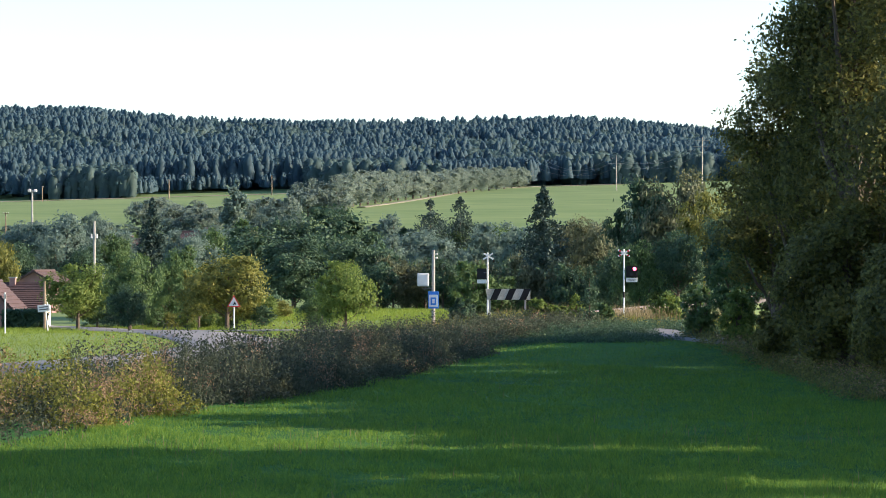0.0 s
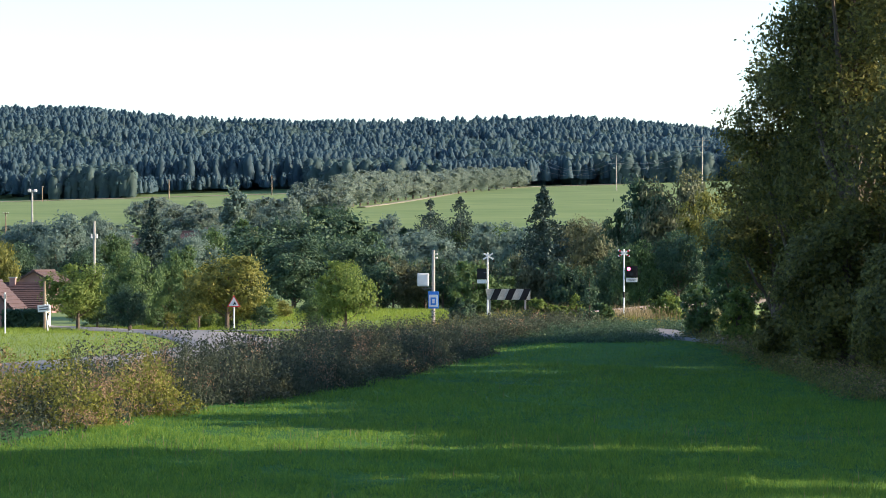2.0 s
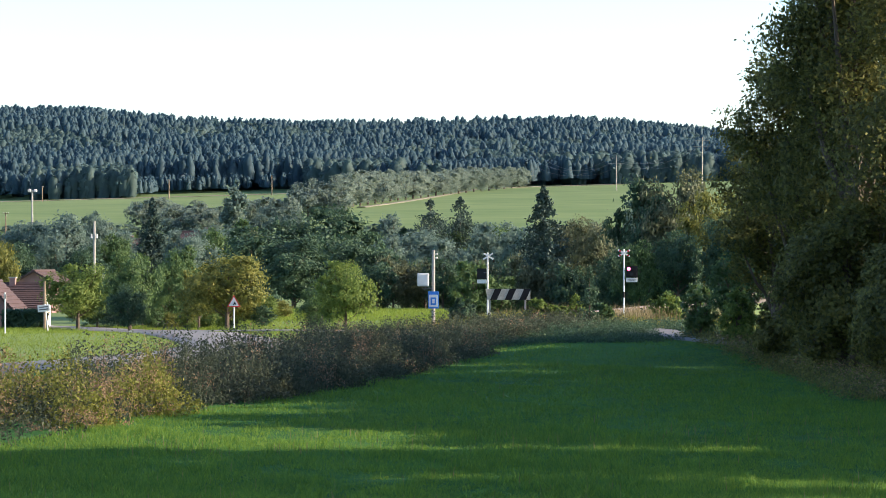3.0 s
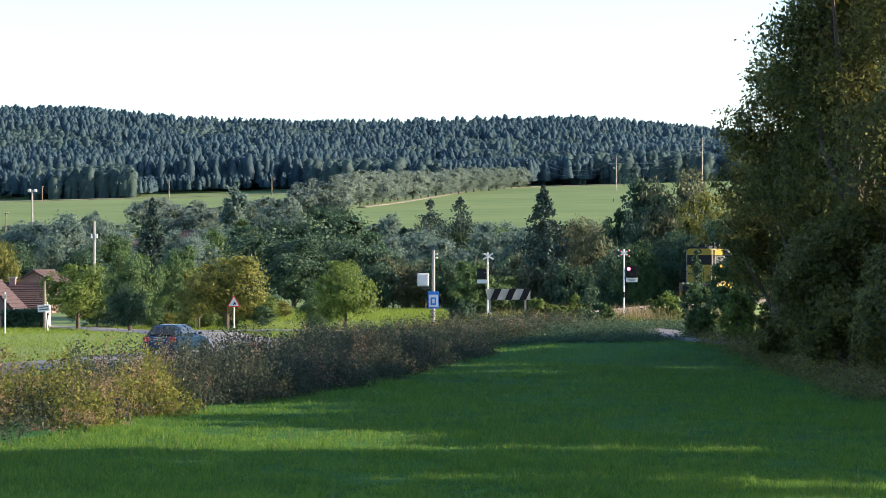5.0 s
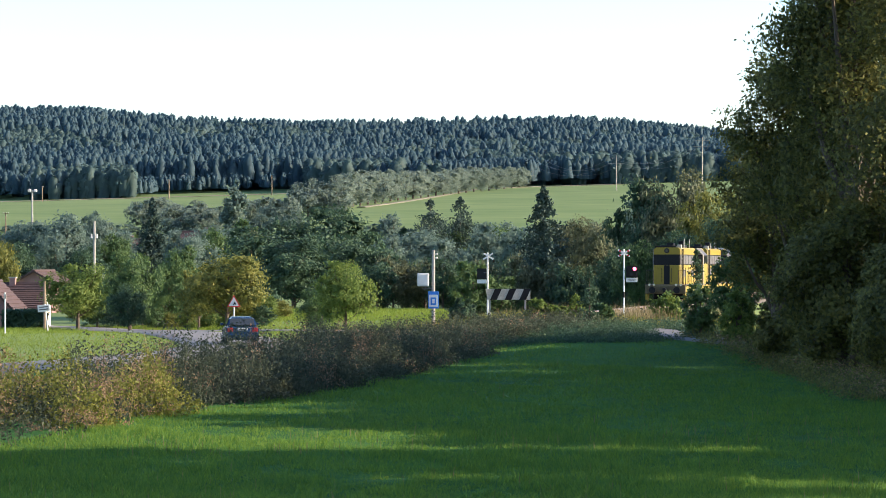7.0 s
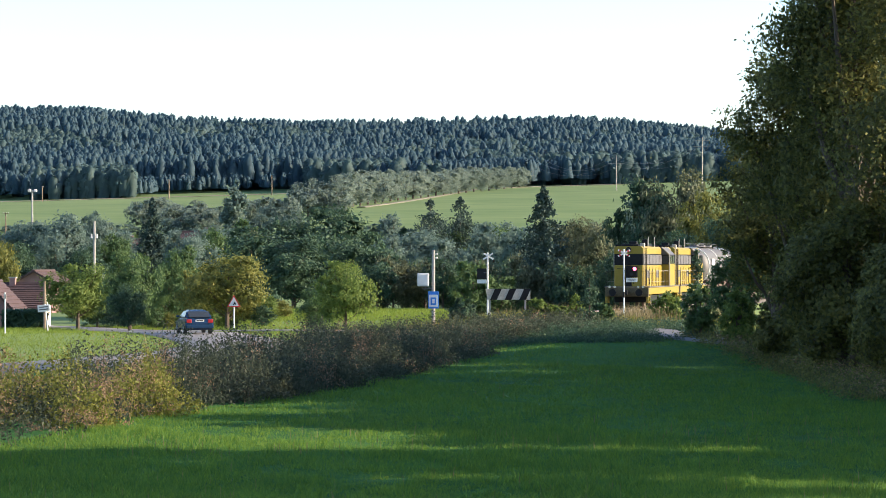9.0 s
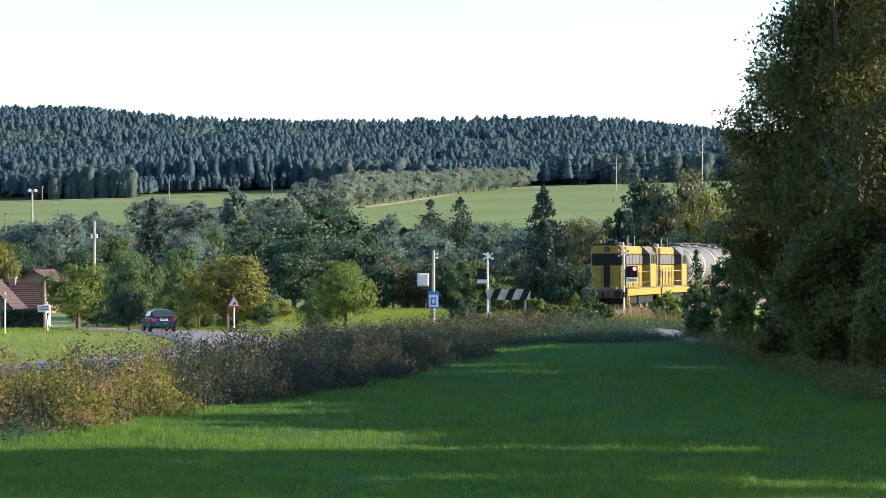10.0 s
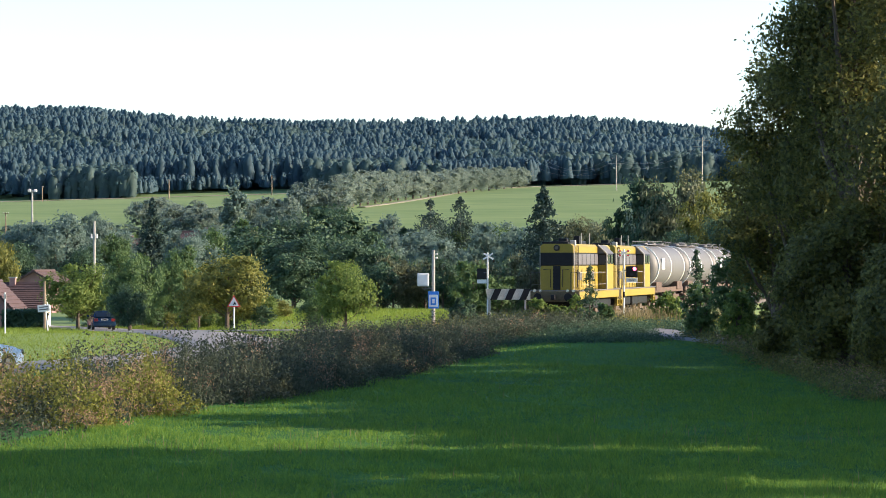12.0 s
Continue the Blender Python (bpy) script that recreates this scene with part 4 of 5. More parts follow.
def weed_mass(name, mat, rng, x, y, h, per, spread, size, label, top_only=0.0):
    n = len(x)
    z = ground_z(x, y)
    t = rng.uniform(top_only, 1, (n, per))
    lean = rng.normal(size=(n, 1, 2)) * 0.12
    xy = np.stack([x, y], -1)[:, None, :] + lean * (h[:, None] * t)[:, :, None] + rng.normal(size=(n, per, 2)) * spread * (1.1 - 0.7 * t)[:, :, None]
    pts = np.concatenate([xy, (z[:, None] + h[:, None] * t)[:, :, None]], 2).reshape(-1, 3)
    v, f = quads(rng, pts, size)
    return tagged(new(name, np_mesh(name, v, f, mat)), label, "weeds", kind="stuff")


def stalks(name, mat, rng, x, y, h, width, label, category="grass", lean=0.25, simple=False):
    """Single tapered blades or stalks, each bent its own way."""
    n = len(x)
    z = ground_z(x, y) - 0.02
    a = rng.uniform(0, math.tau, n)
    lx, ly = rng.normal(size=n) * lean * h, rng.normal(size=n) * lean * h
    w = width * rng.uniform(0.6, 1.3, n)
    p = np.stack([x, y, z], -1)
    side = np.stack([np.cos(a) * w, np.sin(a) * w, 0 * a], -1)
    if simple:
        v = np.stack([p - side, p + side, p + np.stack([lx, ly, h], -1)], 1).reshape(-1, 3)
        return tagged(new(name, np_mesh(name, v, np.arange(3 * n).reshape(-1, 3), mat)), label, category, kind="stuff")
    mid = p + np.stack([lx * 0.35, ly * 0.35, h * 0.6], -1)
    tip = p + np.stack([lx, ly, h], -1)
    v = np.stack([p - side, p + side, mid + side * 0.7, tip, mid - side * 0.7], 1).reshape(-1, 3)
    i = np.arange(n)[:, None] * 5
    f3 = np.concatenate([i + np.array([[0, 1, 2]]), i + np.array([[0, 2, 4]]), i + np.array([[4, 2, 3]])], 0)
    return tagged(new(name, np_mesh(name, v, f3, mat)), label, category, kind="stuff")


def build_weeds():
    rng = np.random.default_rng(31)
    cx, cy, co = along(rng, 420, EDGE, 0.3, 7.6)
    ch = rng.uniform(0.62, 1.42, 420) * np.interp(cy, [50, 80, 88, 96, 122, 135], [1.34, 1.36, 1.40, 1.5, 1.22, 0.95]) * np.clip(0.5 + co * 0.45, 0, 1)
    # sun and shade put into the mix: dark weeds take over past y 79
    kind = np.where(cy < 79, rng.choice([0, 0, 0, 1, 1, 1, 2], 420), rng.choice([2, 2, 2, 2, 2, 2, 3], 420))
    for k, (mat, per, size, spread, low, label) in enumerate([
            (WEED_BROWN, 34, 0.030, 0.13, 0.40, "dry brown seed heads of tall roadside weeds"),
            (WEED_GREEN, 34, 0.058, 0.15, 0.0, "leafy yellow-green roadside weeds"),
            (WEED_DARK_SHADE, 28, 0.052, 0.17, 0.0, "grey-green roadside weeds along the meadow, shade partly put into their dark colour"),
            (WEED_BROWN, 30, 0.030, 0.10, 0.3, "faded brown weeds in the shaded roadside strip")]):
        j = np.repeat(np.where(kind == k)[0], 24)
        x, y = cx[j] + rng.normal(size=len(j)) * 0.5, cy[j] + rng.normal(size=len(j)) * 0.7
        dome = np.hypot((x - cx[j]) / 0.5, (y - cy[j]) / 0.7)
        h = ch[j] * rng.uniform(0.7, 1.12, len(j)) * np.clip(1.15 - 0.24 * dome * dome, 0.3, 1.1)
        ok = (seg_dist(x, y, ROAD) > 3.3) & (x < np.interp(y, [p[1] for p in EDGE], [p[0] for p in EDGE]) + 0.2)
        x, y, h = x[ok], y[ok], h[ok]
        name = ("dry_weeds", "leafy_weeds", "dark_weeds", "faded_weeds")[k]
        weed_mass(name, mat, rng, x, y, h, per, spread, size, label, low)
        q = rng.integers(0, len(x), int(len(x) * 0.8))
        stalks(name + "_stalks", STRAW if k == 0 else mat, rng, x[q] + rng.normal(size=len(q)) * 0.15, y[q] + rng.normal(size=len(q)) * 0.15, h[q] * rng.uniform(0.75, 1.25, len(q)), 0.011, "stalks and blades of tall roadside weeds", "weeds", 0.26)
    x, y, o = along(rng, 3600, EDGE, 0.0, 8.0)
    ok = seg_dist(x, y, ROAD) > 3.3
    weed_mass("weed_floor", WEED_DARK_SHADE, rng, x[ok], y[ok], rng.uniform(0.3, 0.8, ok.sum()), 12, 0.2, 0.05, "low tangled weeds under the tall roadside strip")
    # grassy bank before the crossing
    x, y = rng.uniform(0.5, 13.6, 3600), rng.uniform(127, 143, 3600)
    ok = (np.hypot((x - 11.0) * 1.9, (y - 134) * 0.35) > 1.5) & (x > np.interp(y, [127, 143], [3.0, 0.5])) & ((y > 129) | (x < 10.2))
    x, y = x[ok], y[ok]
    weed_mass("bank_weeds", LEAF_DARK, rng, x, y, rng.uniform(0.2, 0.65, len(x)) * np.clip((y - 124) / 9, 0.3, 1), 16, 0.2, 0.05, "green grassy bank beside the crossing lane")
    x, y, o = along(rng, 900, [(12.4, 127), (13.4, 112), (13.2, 98), (12.6, 84), (15, 74)], 0.0, 3.0)
    weed_mass("shaded_weeds", WEED_BROWN, rng, x, y, rng.uniform(0.2, 0.7, len(x)), 22, 0.2, 0.035, "brownish shaded weeds under the meadow trees")
    x, y, o = along(rng, 1100, [(12.0, 131), (12.4, 127), (13.4, 112), (13.2, 98), (12.6, 84), (15, 74)], -0.6, 3.0)
    weed_mass("shaded_undergrowth", LEAF_OLIVE_GLINT, rng, x, y, rng.uniform(0.2, 0.8, len(x)), 26, 0.25, 0.055, "dark green undergrowth below the meadow trees")
    # dry grass round the crossing
    x, y = rng.uniform(-2, 22, 12000), rng.uniform(140, 176, 12000)
    ok = (seg_dist(x, y, TRACK) > 1.9) & (seg_dist(x, y, LANE) > 2.4) & (seg_dist(x, y, ROAD) > 3.4) & (np.hypot(x - 10.6, (y - 158) * 0.5) < 5 + 3 * rng.uniform(size=len(x)))
    x2, y2 = x[~ok & (seg_dist(x, y, TRACK) > 2)], y[~ok & (seg_dist(x, y, TRACK) > 2)]
    stalks("verge_grass", WEED_GREEN, rng, x2, y2, rng.uniform(0.3, 0.8, len(x2)), 0.025, "long green grass on the railway verge", lean=0.3)
    x, y = x[ok], y[ok]
    stalks("crossing_grass", STRAW, rng, x, y, rng.uniform(0.5, 1.15, len(x)), 0.018, "tall dry grass round the level crossing", lean=0.2)
    x, y = rng.uniform(3.5, 9.6, 700), rng.uniform(138, 147, 700)
    weed_mass("lane_weeds", WEED_DARK_SHADE, rng, x, y, rng.uniform(0.3, 0.8, len(x)), 18, 0.22, 0.05, "green weeds beside the crossing lane")
    x, y = rng.uniform(-9, 11, 1500), rng.uniform(133, 149, 1500)
    ok = (seg_dist(x, y, TRACK) > 2.2) & (seg_dist(x, y, LANE) > 2.6) & (seg_dist(x, y, ROAD) > 3.4)
    x, y = x[ok], y[ok]
    weed_mass("crossing_weeds", WEED_DARK_SHADE, rng, x, y, rng.uniform(0.4, 1.2, len(x)), 18, 0.22, 0.055, "green weeds beside the level crossing")


def build_grass():
    rng = np.random.default_rng(41)
    n = 520000
    y = 40 + 100 * rng.uniform(0, 1, n) ** 1.7
    x = rng.uniform(-0.17, 0.17, n) * y
    ex = np.interp(y, [p[1] for p in EDGE], [p[0] for p in EDGE])
    ok = (x > ex - 0.6) & (seg_dist(x, y, LANE) > 2.3) & (seg_dist(x, y, TRACK) > 2)
    x, y = x[ok], y[ok]
    patch = 0.8 + 0.3 * np.sin(x * 0.6 + 0.3 * y) * np.sin(y * 0.21 + 0.5) + 0.25 * np.sin(x * 2.1 + 0.4 * y) * np.sin(y * 0.9 - 0.5 * x)
    tuft = rng.integers(0, len(x), 2600)
    cell = {}
    for q in tuft:
        cell.setdefault((int(x[q] // 1.0), int(y[q] // 1.0)), (x[q], y[q], rng.uniform(0.5, 1.4)))
    cx = np.array([cell.get((int(a), int(b)), (1e3, 0, 0)) for a, b in zip(x // 1.0, y // 1.0)])
    patch += cx[:, 2] * np.clip(1 - np.hypot(x - cx[:, 0], y - cx[:, 1]) / 0.35, 0, 1)
    stalks("meadow_grass", GRASS, rng, x, y, rng.uniform(0.06, 0.16, len(x)) * patch, 0.011, "lush green meadow grass", lean=0.45, simple=True)
    # pale stalks six times thicker along the sun streak, adding to its brightness
    m = rng.uniform(size=len(x)) < np.where(np.abs(y - 61 - 0.3 * x) < 4, 0.006, 0.0010)
    stalks("seed_stalks", STRAW, rng, x[m], y[m], rng.uniform(0.16, 0.36, m.sum()), 0.006, "pale seed stalks in the meadow", lean=0.1)
    # roadside lawn
    n = 150000
    x, y = rng.uniform(-36, 3, n), rng.uniform(108, 238, n)
    ok = (seg_dist(x, y, ROAD) > 3.1) & ((x < -8) | (y > 182))
    x, y = x[ok], y[ok]
    stalks("lawn_grass", LAWN, rng, x, y, rng.uniform(0.05, 0.16, len(x)) * np.where(y > 182, 2.2, 1.0), 0.02, "sunlit short roadside grass", lean=0.5, simple=True)


ribbon("field_track", [(-260, 1262), (-190, 1275), (-130, 1290), (-66, 1305)], 2.6, GRAVEL_PALE, 0.3, "pale gravel track along the forest edge")
ribbon("field_path", [(-24, 800), (-14, 900), (-4, 1020), (6, 1150), (16, 1270), (45, 1312), (98, 1318)], 1.1, GRAVEL_PALE, 0.3, "pale dry grass path beside the tree row")
build_weeds()
build_grass()


# ---- level crossing ----
def crossing_signal(x, y, top, turn, lit):
    z0 = gz(x, y)
    S = thing("crossing_signal", pose(x, y, z0, 0, 0, turn), "white level crossing signal post with warning cross and black lamp board", "signal", "level crossing signals")
    H = top - z0
    part("post", bar((0, 0, -0.2), (0, 0, H), 0.055, 12), WHITE, S)
    part("post_band", tube([(0, 0, H - 2.85), (0, 0, H - 2.5)], [0.062, 0.062], 12), BLACK, S, "dark band on the post")
    for k, ang in enumerate((28, -28)):
        arm = part("cross_arm", box(0.78, 0.03, 0.1, (0, 0, -0.05), 0.008), WHITE, S, "white and red warning cross arm")
        arm.matrix_basis = pose(0, -0.07 - 0.032 * k, H - 0.24, 0, ang, 0)
        for sx in (-0.27, 0.27):
            part("red_end", box(0.1, 0.006, 0.1, (sx, -0.019, -0.05)), RED, arm)
    bd = part("lamp_board", box(0.68, 0.06, 0.66, (0.46, -0.08, H - 1.66), 0.05), BLACK, S, "black lamp board")
    part("bracket", box(0.3, 0.05, 0.06, (0.14, -0.02, H - 1.3)), GREY, S)
    for i, sx in enumerate((0.28, 0.62)):
        hood = part("lamp_hood", tube([(sx, -0.10, H - 1.16), (sx, -0.16, H - 1.16)], [0.13, 0.13], 16), BLACK, bd)
        part("red_lens", tube([(sx, -0.158, H - 1.16), (sx, -0.166, H - 1.16)], [0.105, 0.105], 16), RED_LIGHT if lit else TAIL, bd, "glowing red lamp" if lit else "dark red lamp")
    part("lower_lens", tube([(0.45, -0.10, H - 1.47), (0.45, -0.15, H - 1.47)], [0.1, 0.1], 16), GLASS, bd)
    pl = part("plate", box(0.66, 0.03, 0.24, (0.46, -0.08, H - 1.94), 0.01), WHITE, S, "white information plate")
    for k in range(3):
        part("text_bar", box(0.46 - 0.08 * k, 0.006, 0.025, (0.46, -0.1, H - 1.78 - 0.05 * k)), GREY, pl)
    if not lit:
        return S, None
    # both lenses always glow; this added disc blacks one out in turn
    sh = part("shutter", tube([(0, -0.172, 0), (0, -0.18, 0)], [0.13, 0.13], 16), BLACK, S, "added dark disc hiding one glowing lamp to imitate flashing")
    return S, (sh, H - 1.16)


SIGNAL, SHUTTER = crossing_signal(10.64, 160, 4.96, 0, True)
crossing_signal(2.79, 170, 4.80, 150, False)[0]


def utility_pole(x, y, top, mat, label, arms=1, r=0.13):
    z0 = gz(x, y)
    H = top - z0
    P = thing("utility_pole", pose(x, y, z0), label, "pole")
    part("shaft", tube([(0, 0, -0.3), (0, 0, H)], [r * 1.15, r * 0.8], 10), mat, P)
    for k in range(arms):
        z = H - 0.25 - 0.5 * k
        part("crossarm", box(0.9, 0.08, 0.09, (0.1, -0.12, z), 0.01), mat, P)
        for sx in (-0.3, 0.1, 0.5):
            part("insulator", tube([(sx, -0.12, z + 0.08), (sx, -0.12, z + 0.16), (sx, -0.12, z + 0.24)], [0.05, 0.075, 0.04], 10), WHITE, P, "white insulator")
    return P, H


def crossing_pole():
    x, y = -0.53, 150
    z0 = gz(x, y)
    H = 4.85 - z0
    P = thing("sign_pole", pose(x, y, z0), "pale pole with white switch box and blue sign", "pole")
    part("shaft", tube([(0, 0, -0.3), (0, 0, H)], [0.11, 0.09], 12), CONCRETE, P)
    for z in (H - 0.22, H - 0.42):
        part("insulator", tube([(0.1, 0, z), (0.2, 0, z), (0.24, 0, z)], [0.03, 0.065, 0.04], 10), WHITE, P)
    bx = part("switch_box", box(0.64, 0.4, 0.72, (-0.56, 0, 2.86 - z0), 0.03), WHITE, P, "white switch box")
    part("box_door", box(0.52, 0.03, 0.6, (-0.56, -0.2, 2.92 - z0), 0.01), WHITE, bx)
    part("box_arm", box(0.5, 0.08, 0.08, (-0.3, 0, 2.70 - z0)), GREY, P)
    sg = part("blue_sign", box(0.58, 0.03, 0.94, (0, -0.13, 1.64 - z0), 0.01), BLUE, P, "blue and white information sign")
    part("white_field", box(0.5, 0.01, 0.66, (0, -0.148, 1.74 - z0)), WHITE, sg)
    part("blue_symbol", box(0.30, 0.01, 0.42, (0, -0.156, 1.83 - z0), 0.003), BLUE, sg)
    part("white_symbol", box(0.13, 0.01, 0.22, (0, -0.164, 1.93 - z0), 0.003), WHITE, sg)


crossing_pole()


def striped_barrier():
    x, y = 3.56, 149
    z0 = gz(x, y)
    B = thing("striped_barrier", pose(x, y, z0), "black and white striped barrier board beside the crossing", "barrier")
    zb, hgt, w = 2.13 - z0, 0.60, 2.45
    part("board", prism([(-w / 2, zb), (w / 2 - 0.1, zb), (w / 2, zb + hgt), (-w / 2, zb + hgt)], 0.05, axis="y"), BOARD, B, "dirty pale board").matrix_basis = pose(0, 0, 0)
    for k in range(3):
        c = w / 2 - 0.56 - 0.80 * k
        part("stripe", prism([(c + 0.32, zb), (c - 0.05, zb), (c - 0.32, zb + hgt), (c + 0.05, zb + hgt)], 0.062, axis="y"), BLACK, B, "black slanted stripe")
    for sx in (-1.0, 0.95):
        part("post", box(0.1, 0.1, zb + hgt + 0.2, (sx, 0.1, -0.2), 0.01), CONCRETE, B)


striped_barrier()


# ---- road signs and poles ----
def warning_sign(x, y, top):
    z0 = gz(x, y)
    H = top - z0
    S = thing("warning_sign", pose(x, y, z0), "triangular red and white road warning sign on a pole", "road sign")
    part("post", bar((0, 0, -0.2), (0, 0, H - 0.05), 0.04, 10), WHITE, S)
    for r, d, mat, nm in ((0.52, 0.05, RED, "rim"), (0.40, 0.056, WHITE, "face")):
        tri = [(r * math.cos(a), H - 0.5 + r * math.sin(a)) for a in (math.pi / 2, math.pi * 7 / 6, math.pi * 11 / 6)]
        part(nm, prism(tri, d, axis="y"), mat, S).matrix_basis = pose(0, -0.07, 0)
    part("symbol", box(0.07, 0.01, 0.26, (0.02, -0.105, H - 0.66), 0.003, Matrix.Rotation(0.5, 4, "Y")), BLACK, S)
    part("symbol", box(0.06, 0.01, 0.15, (0.09, -0.105, H - 0.62), 0.003), BLACK, S)


warning_sign(-13.83, 180, 1.99)


def marker_post(x, y, top):
    z0 = gz(x, y)
    S = thing("marker_post", pose(x, y, z0), "thin white post at the lawn", "post")
    part("shaft", bar((0, 0, -0.2), (0, 0, top - z0), 0.05, 10), WHITE, S)
    part("cap", box(0.16, 0.06, 0.3, (0, -0.05, top - z0 - 0.4), 0.02), CONCRETE, S)


marker_post(-26.56, 165, 2.35)


def direction_sign(x, y, top):
    z0 = gz(x, y)
    H = top - z0
    S = thing("direction_sign", pose(x, y, z0, 0, -6, 0), "small white direction sign on a leaning post", "road sign")
    part("post", bar((0, 0, -0.2), (0, 0, H), 0.045, 10), WHITE, S)
    b = part("board", box(0.82, 0.04, 0.46, (-0.1, -0.07, H - 0.5), 0.02), WHITE, S, "white board with dark lettering bars")
    for k in range(2):
        part("text_bar", box(0.6, 0.01, 0.07, (-0.1, -0.095, H - 0.38 + 0.16 * k)), GREY, b)


direction_sign(-26.14, 180, 1.43)
utility_pole(-27.83, 190, 2.86, WOOD, "short weathered wooden pole beside the hedge", 0, 0.09)
utility_pole(-33.58, 262, 8.12, CONCRETE, "pale concrete utility pole among village trees", 0, 0.13)[0]
POLE = bpy.data.objects["utility_pole.001"]
for sx in (-0.25, 0.25):
    part("insulator", tube([(sx, -0.15, 6.49 - gz(-33.58, 262)), (sx, -0.15, 6.92 - gz(-33.58, 262))], [0.1, 0.07], 10), WHITE, POLE)
P, PH = utility_pole(-64.94, 430, 15.54, CONCRETE, "pale pole with lamps at the field edge", 1, 0.16)
for sx in (-0.45, 0.5):
    part("lamp_head", box(0.5, 0.45, 0.45, (sx, 0, PH - 0.3), 0.06), WHITE, P, "white lamp head")
utility_pole(-75.57, 470, 12.79, WOOD, "distant wooden pole at the field edge", 1, 0.12)
for x, y, top in ((-118.88, 1180, 39.99), (-78.68, 1250, 44.19), (-169.37, 1150, 36.21)):
    utility_pole(x, y, top, WOOD, "distant wooden pole in the field", 1, 0.22)


def pylon(x, y, top):
    z0 = gz(x, y)
    H = top - z0
    P = thing("power_pylon", pose(x, y, z0), "slim grey power line pylon in the field", "pylon")
    part("mast", tube([(0, 0, -0.3), (0, 0, H)], [0.24, 0.10], 8), BOARD, P)
    for k, w in enumerate((5.0, 6.5)):
        part("crossarm", box(w, 0.16, 0.16, (0, 0, H - 1.2 - 2.2 * k)), BOARD, P)
    return H + z0


TOP1 = pylon(71.43, 1120, 48.17)
TOP2 = pylon(95.35, 1000, 50.11)
W = thing("power_lines", Matrix(), "thin pale power lines between pylons", "cable")
for dz, dx in ((1.1, -2.4), (1.1, 2.4), (3.3, -3.1), (3.3, 3.1)):
    a, b = Vector((71.43 + dx, 1120, TOP1 - dz)), Vector((95.35 + dx, 1000, TOP2 - dz))
    far = a + (a - b) * 1.1 + Vector((0, 0, 6))
    for p, q in ((a, b), (far, a)):
        pts = [p.lerp(q, t) - Vector((0, 0, 5.0 * 4 * t * (1 - t))) for t in np.linspace(0, 1, 12)]
        part("wire", tube(pts, [0.035] * 12, 5), CONCRETE, W)


# ---- village ----
def house(x, y, w, l, wall_h, roof_h, turn, wall, label, z=None, stack=True, attic=True):
    """Gabled house, ridge along its local x."""
    z0 = gz(x, y) if z is None else z
    Hs = thing("house", pose(x, y, z0, 0, 0, turn), label, "house")
    part("wall", box(l, w, wall_h + 0.5, (0, 0, -0.5)), wall, Hs)
    part("gable", prism([(-w / 2 + 0.02, wall_h), (w / 2 - 0.02, wall_h), (0, wall_h + roof_h)], l - 0.04), wall, Hs)
    s = math.hypot(w / 2, roof_h)
    for sy in (-1, 1):
        rf = part("roof", box(l + 0.8, s + 0.5, 0.16, (0, 0, 0), 0.02), TILE, Hs, "red-brown tiled roof slope")
        rf.matrix_basis = pose(0, sy * w / 4, wall_h + roof_h / 2, -sy * math.degrees(math.atan2(roof_h, w / 2)), 0, 0)
        n = 9
        for k in range(n):
            part("tile_course", box(l + 0.78, 0.1, 0.05, (0, -(s + 0.5) / 2 + (k + 0.5) * (s + 0.5) / n, 0.16)), TILE, rf)
    if stack:
        ch = part("chimney", box(0.5, 0.5, 1.3, (l * 0.2, 0.3, wall_h + roof_h - 0.7), 0.02), GABLE, Hs, "brick chimney")
        part("chimney_cap", box(0.62, 0.62, 0.12, (l * 0.2, 0.3, wall_h + roof_h + 0.6)), CONCRETE, ch)
    for sy in (-1, 1):
        count = max(1, int(l / 2.6))
        for k in range(count):
            xx = -l / 2 + l * (k + 0.5) / count
            wd = part("window", box(0.8, 0.06, 0.9, (xx, sy * w / 2, 0.6), 0.01), WHITE, Hs, "white framed window")
            part("pane", box(0.66, 0.07, 0.76, (xx, sy * (w / 2 + 0.005), 0.67)), GLASS, wd)
    for sx in (-1, 1) if attic else ():
        wd = part("gable_window", box(0.06, 0.9, 1.1, (sx * l / 2, 0, wall_h + 0.1), 0.01), WHITE, Hs, "white framed window")
        part("pane", box(0.07, 0.74, 0.94, (sx * (l / 2 + 0.005), 0, wall_h + 0.18)), GLASS, wd)
    return Hs


house(-42.6, 290, 3.8, 8.0, 2.1 - gz(-42.6, 290), 1.05, 84, GABLE, "old house with a pinkish brick gable", stack=False, attic=False)
house(-36.3, 235, 4.0, 4.0, 1.2 - gz(-36.3, 235), 1.0, 176, PLASTER, "village house with red-brown tiled roof and brick chimney")
# footprint shrunk so that the roof fits the camera's view at this distance
house(-34.2, 222, 3.2, 2.7, 0.45 - gz(-34.2, 222), 1.2, 4, GABLE, "small building with dark tiled roof, sized to fit the camera's view", stack=False, attic=False)
house(-35.0, 212, 4.2, 5.0, 0.35 - gz(-35.0, 212), 2.2, 88, GABLE, "brown gabled house beside the clipped hedge", stack=False, attic=False)
house(-45.75, 385, 6.0, 8.5, 5.72 - gz(-45.75, 385), 1.6, 8, PLASTER, "distant house with pale brown roof behind trees")
house(-37.87, 425, 6.0, 5.0, 7.38 - gz(-37.87, 425), 1.5, -10, PLASTER, "distant house with brown roof among trees")
house(1.07, 470, 6.0, 7.0, 6.06 - gz(1.07, 470), 1.0, 5, PLASTER, "distant house with red-brown roof behind bushes")


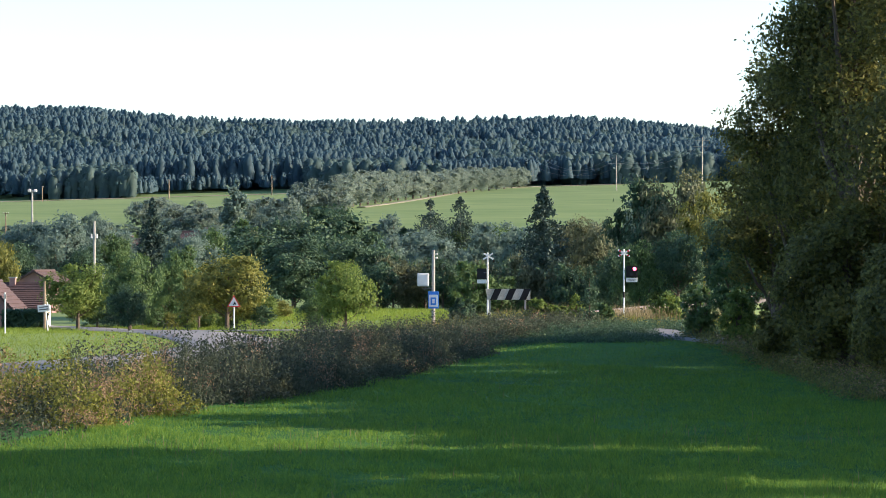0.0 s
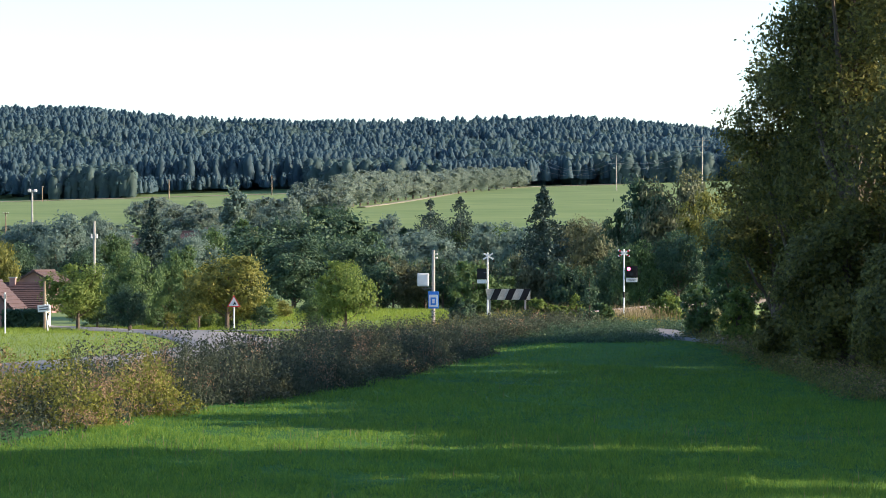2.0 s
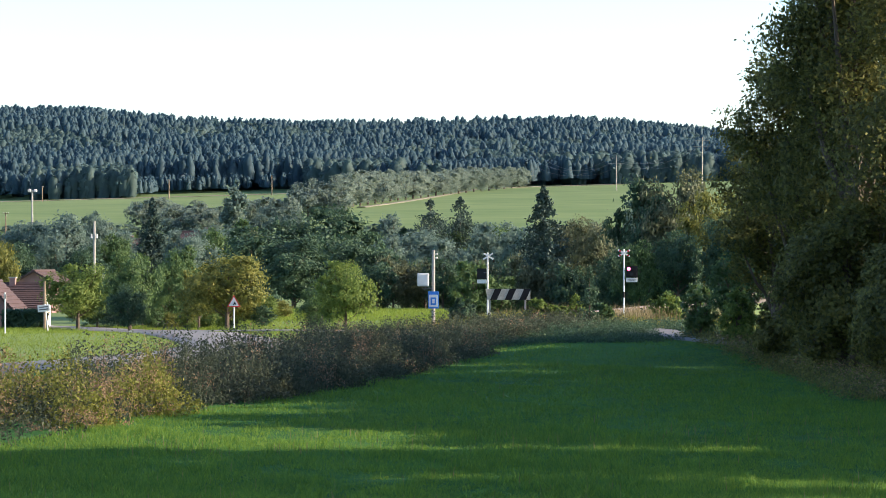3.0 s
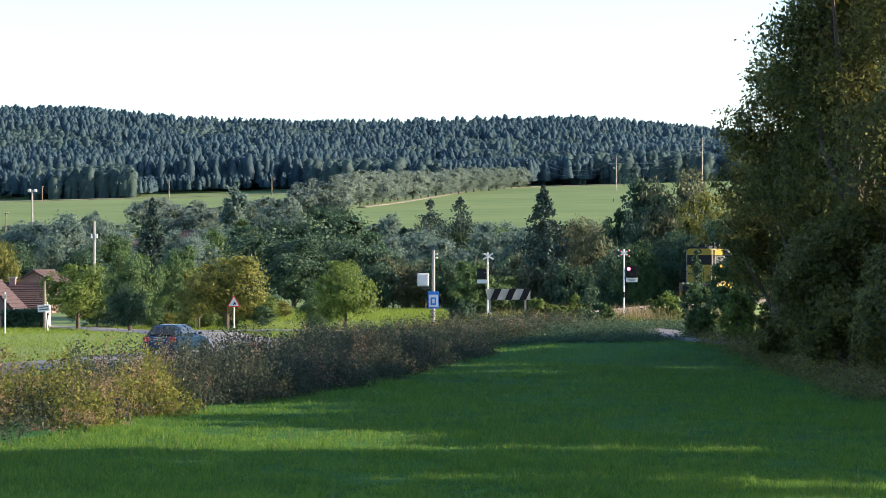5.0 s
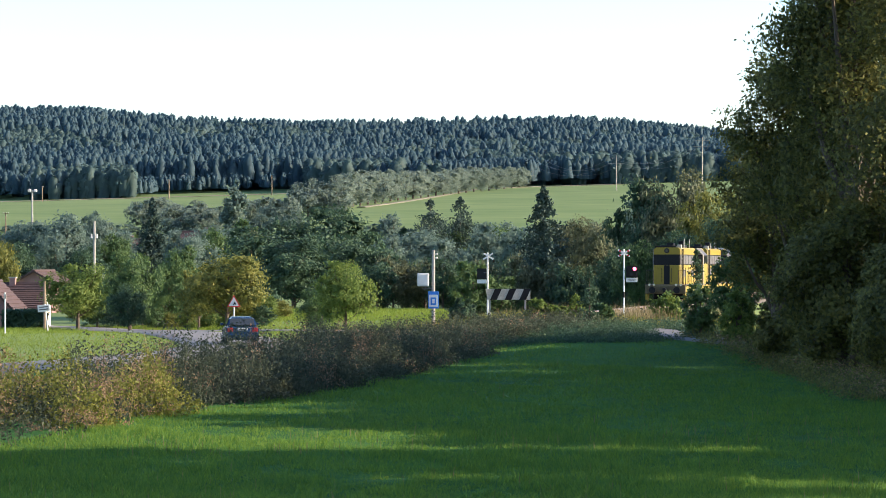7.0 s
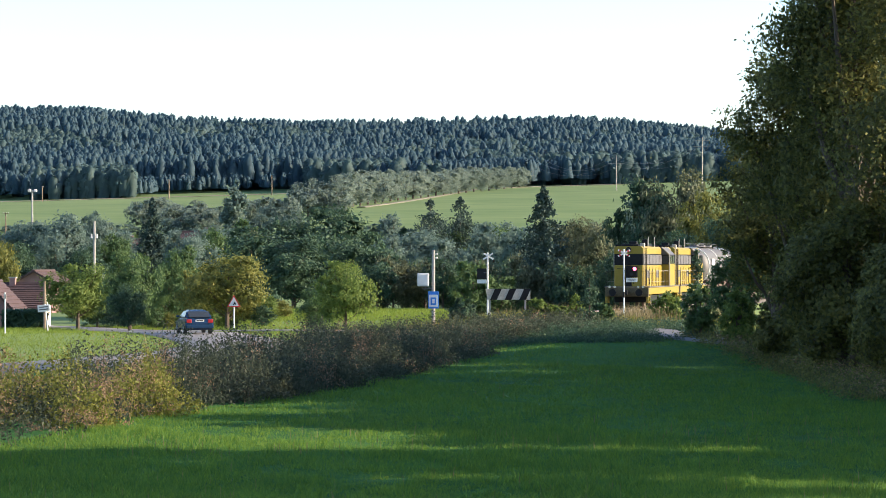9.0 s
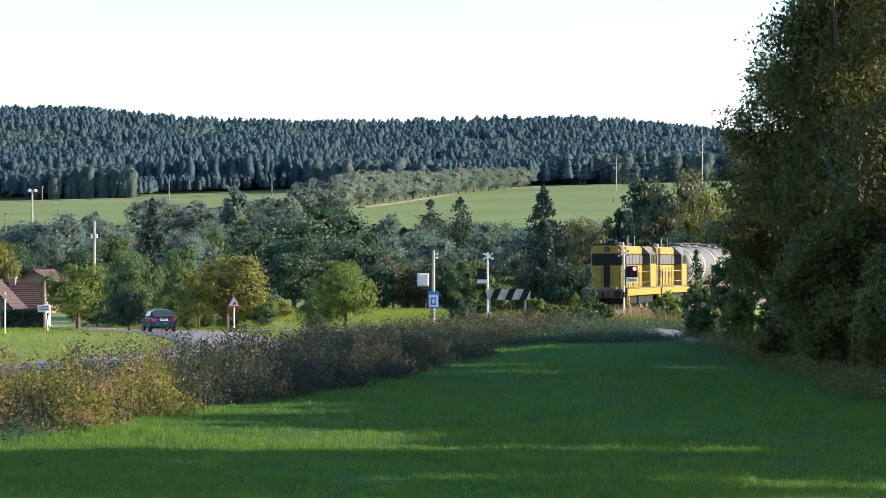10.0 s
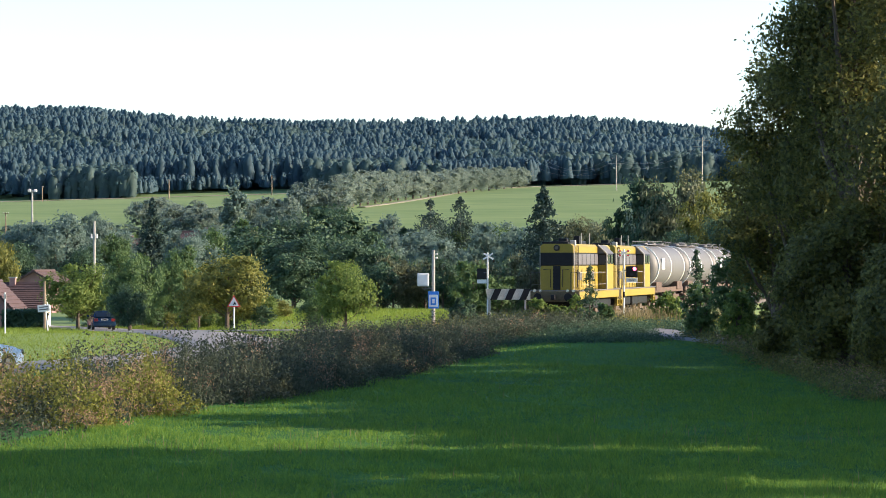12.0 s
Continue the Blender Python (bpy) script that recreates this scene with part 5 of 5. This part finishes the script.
def clipped_hedge(x, y, l, w, h):
    rng = np.random.default_rng(77)
    z0 = gz(x, y)
    n = 5000
    p = rng.uniform(-0.5, 0.5, (n, 3)) * np.array([l, w, h])
    ax = rng.integers(0, 3, n)
    p[np.arange(n), ax] = np.sign(p[np.arange(n), ax]) * np.array([l, w, h])[ax] / 2
    p += rng.normal(size=p.shape) * 0.07
    p[:, 2] += h / 2
    v, f = quads(rng, p, 0.16)
    ob = new("clipped_hedge", np_mesh("clipped_hedge", v, f, LEAF_DARK))
    ob.matrix_basis = pose(x, y, z0, 0, 0, 12)
    tagged(ob, "dark green clipped hedge in front of village houses", "hedge")
    part("hedge_core", box(l - 0.3, w - 0.3, h - 0.2), LEAF_DARK, ob)


clipped_hedge(-31.5, 205, 3.0, 1.4, 0.45 - gz(-31.5, 205))


# ---- what moves ----
def spin(wheels, speed, radius):
    for w in wheels:
        home = w.matrix_basis.copy()
        walk(w, [(t / 10, home @ pose(0, 0, 0, -math.degrees(speed * t / 10 / radius) % 360)) for t in [k * 0.5 for k in range(0, 241)]])


def drive(ob, rows):
    """Keys a car along places on the road; it looks where it goes."""
    out = []
    for i, (t, x, y) in enumerate(rows):
        a, b = rows[max(i - 1, 0)], rows[min(i + 1, len(rows) - 1)]
        turn = math.degrees(math.atan2(-(b[1] - a[1]), b[2] - a[2]))
        out.append((t, pose(x, y, gz(x, y) + 0.05, 0, 0, turn)))
    walk(ob, out)


# the added disc hides the right-hand lamp or the left-hand one to imitate flashing
FLASH = [(0.0, 0.28)]
for k in range(22):
    t = 0.53 + 0.5415 * k
    FLASH += [(t - 0.017, 0.28 + 0.34 * (k % 2)), (t + 0.017, 0.28 + 0.34 * ((k + 1) % 2))]
FLASH.append((12.0, 0.28))


def motions():
    speed = 8.1
    turn = 180 - math.degrees(math.atan2(TRACK_DIR.x, TRACK_DIR.y))

    def run(ob, back):
        rows = []
        for t in (0.0, 3.0, 6.0, 9.0, 12.0):
            x, y = track_at(back + speed * (12 - t))
            rows.append((t, pose(x, y, RAIL_Z, 0, 0, turn)))
        walk(ob, rows)

    run(LOCO, 5.9)
    run(LOCO_2, 5.9 + 13.7)
    for k, w in enumerate(WAGONS):
        run(w, 5.9 + 27.6 + 14.35 * k)
    drive(CAR, [(0.0, -60, 76), (1.5, -45, 84), (3.2, -24.5, 97.2), (4.0, -16.8, 110.5), (4.8, -12.8, 122.0), (5.5, -10.9, 128.4), (6.0, -10.4, 133), (6.5, -10.3, 137.5), (7.0, -10.6, 142.2), (8.0, -12.3, 152), (9.0, -14.9, 163), (9.5, -16.5, 168.5), (10.5, -20.1, 181.5), (12.0, -25.5, 203)])
    drive(VAN, [(0.0, -120, 40), (9.0, -48, 82.5), (10.5, -29.5, 92.8), (11.5, -20.8, 98.2), (12.0, -17.9, 101.2)])
    H = SHUTTER[1]
    rows = []
    for t, sx in FLASH:
        rows.append((t, pose(sx, 0, H)))
    walk(SHUTTER[0], rows)
    spin(WHEELS[:8], speed, 0.5)
    spin(WHEELS[8:], speed, 0.46)
    spin(CAR_WHEELS, 9.5, 0.30)
    spin(VAN_WHEELS, 9.0, 0.30)


motions()
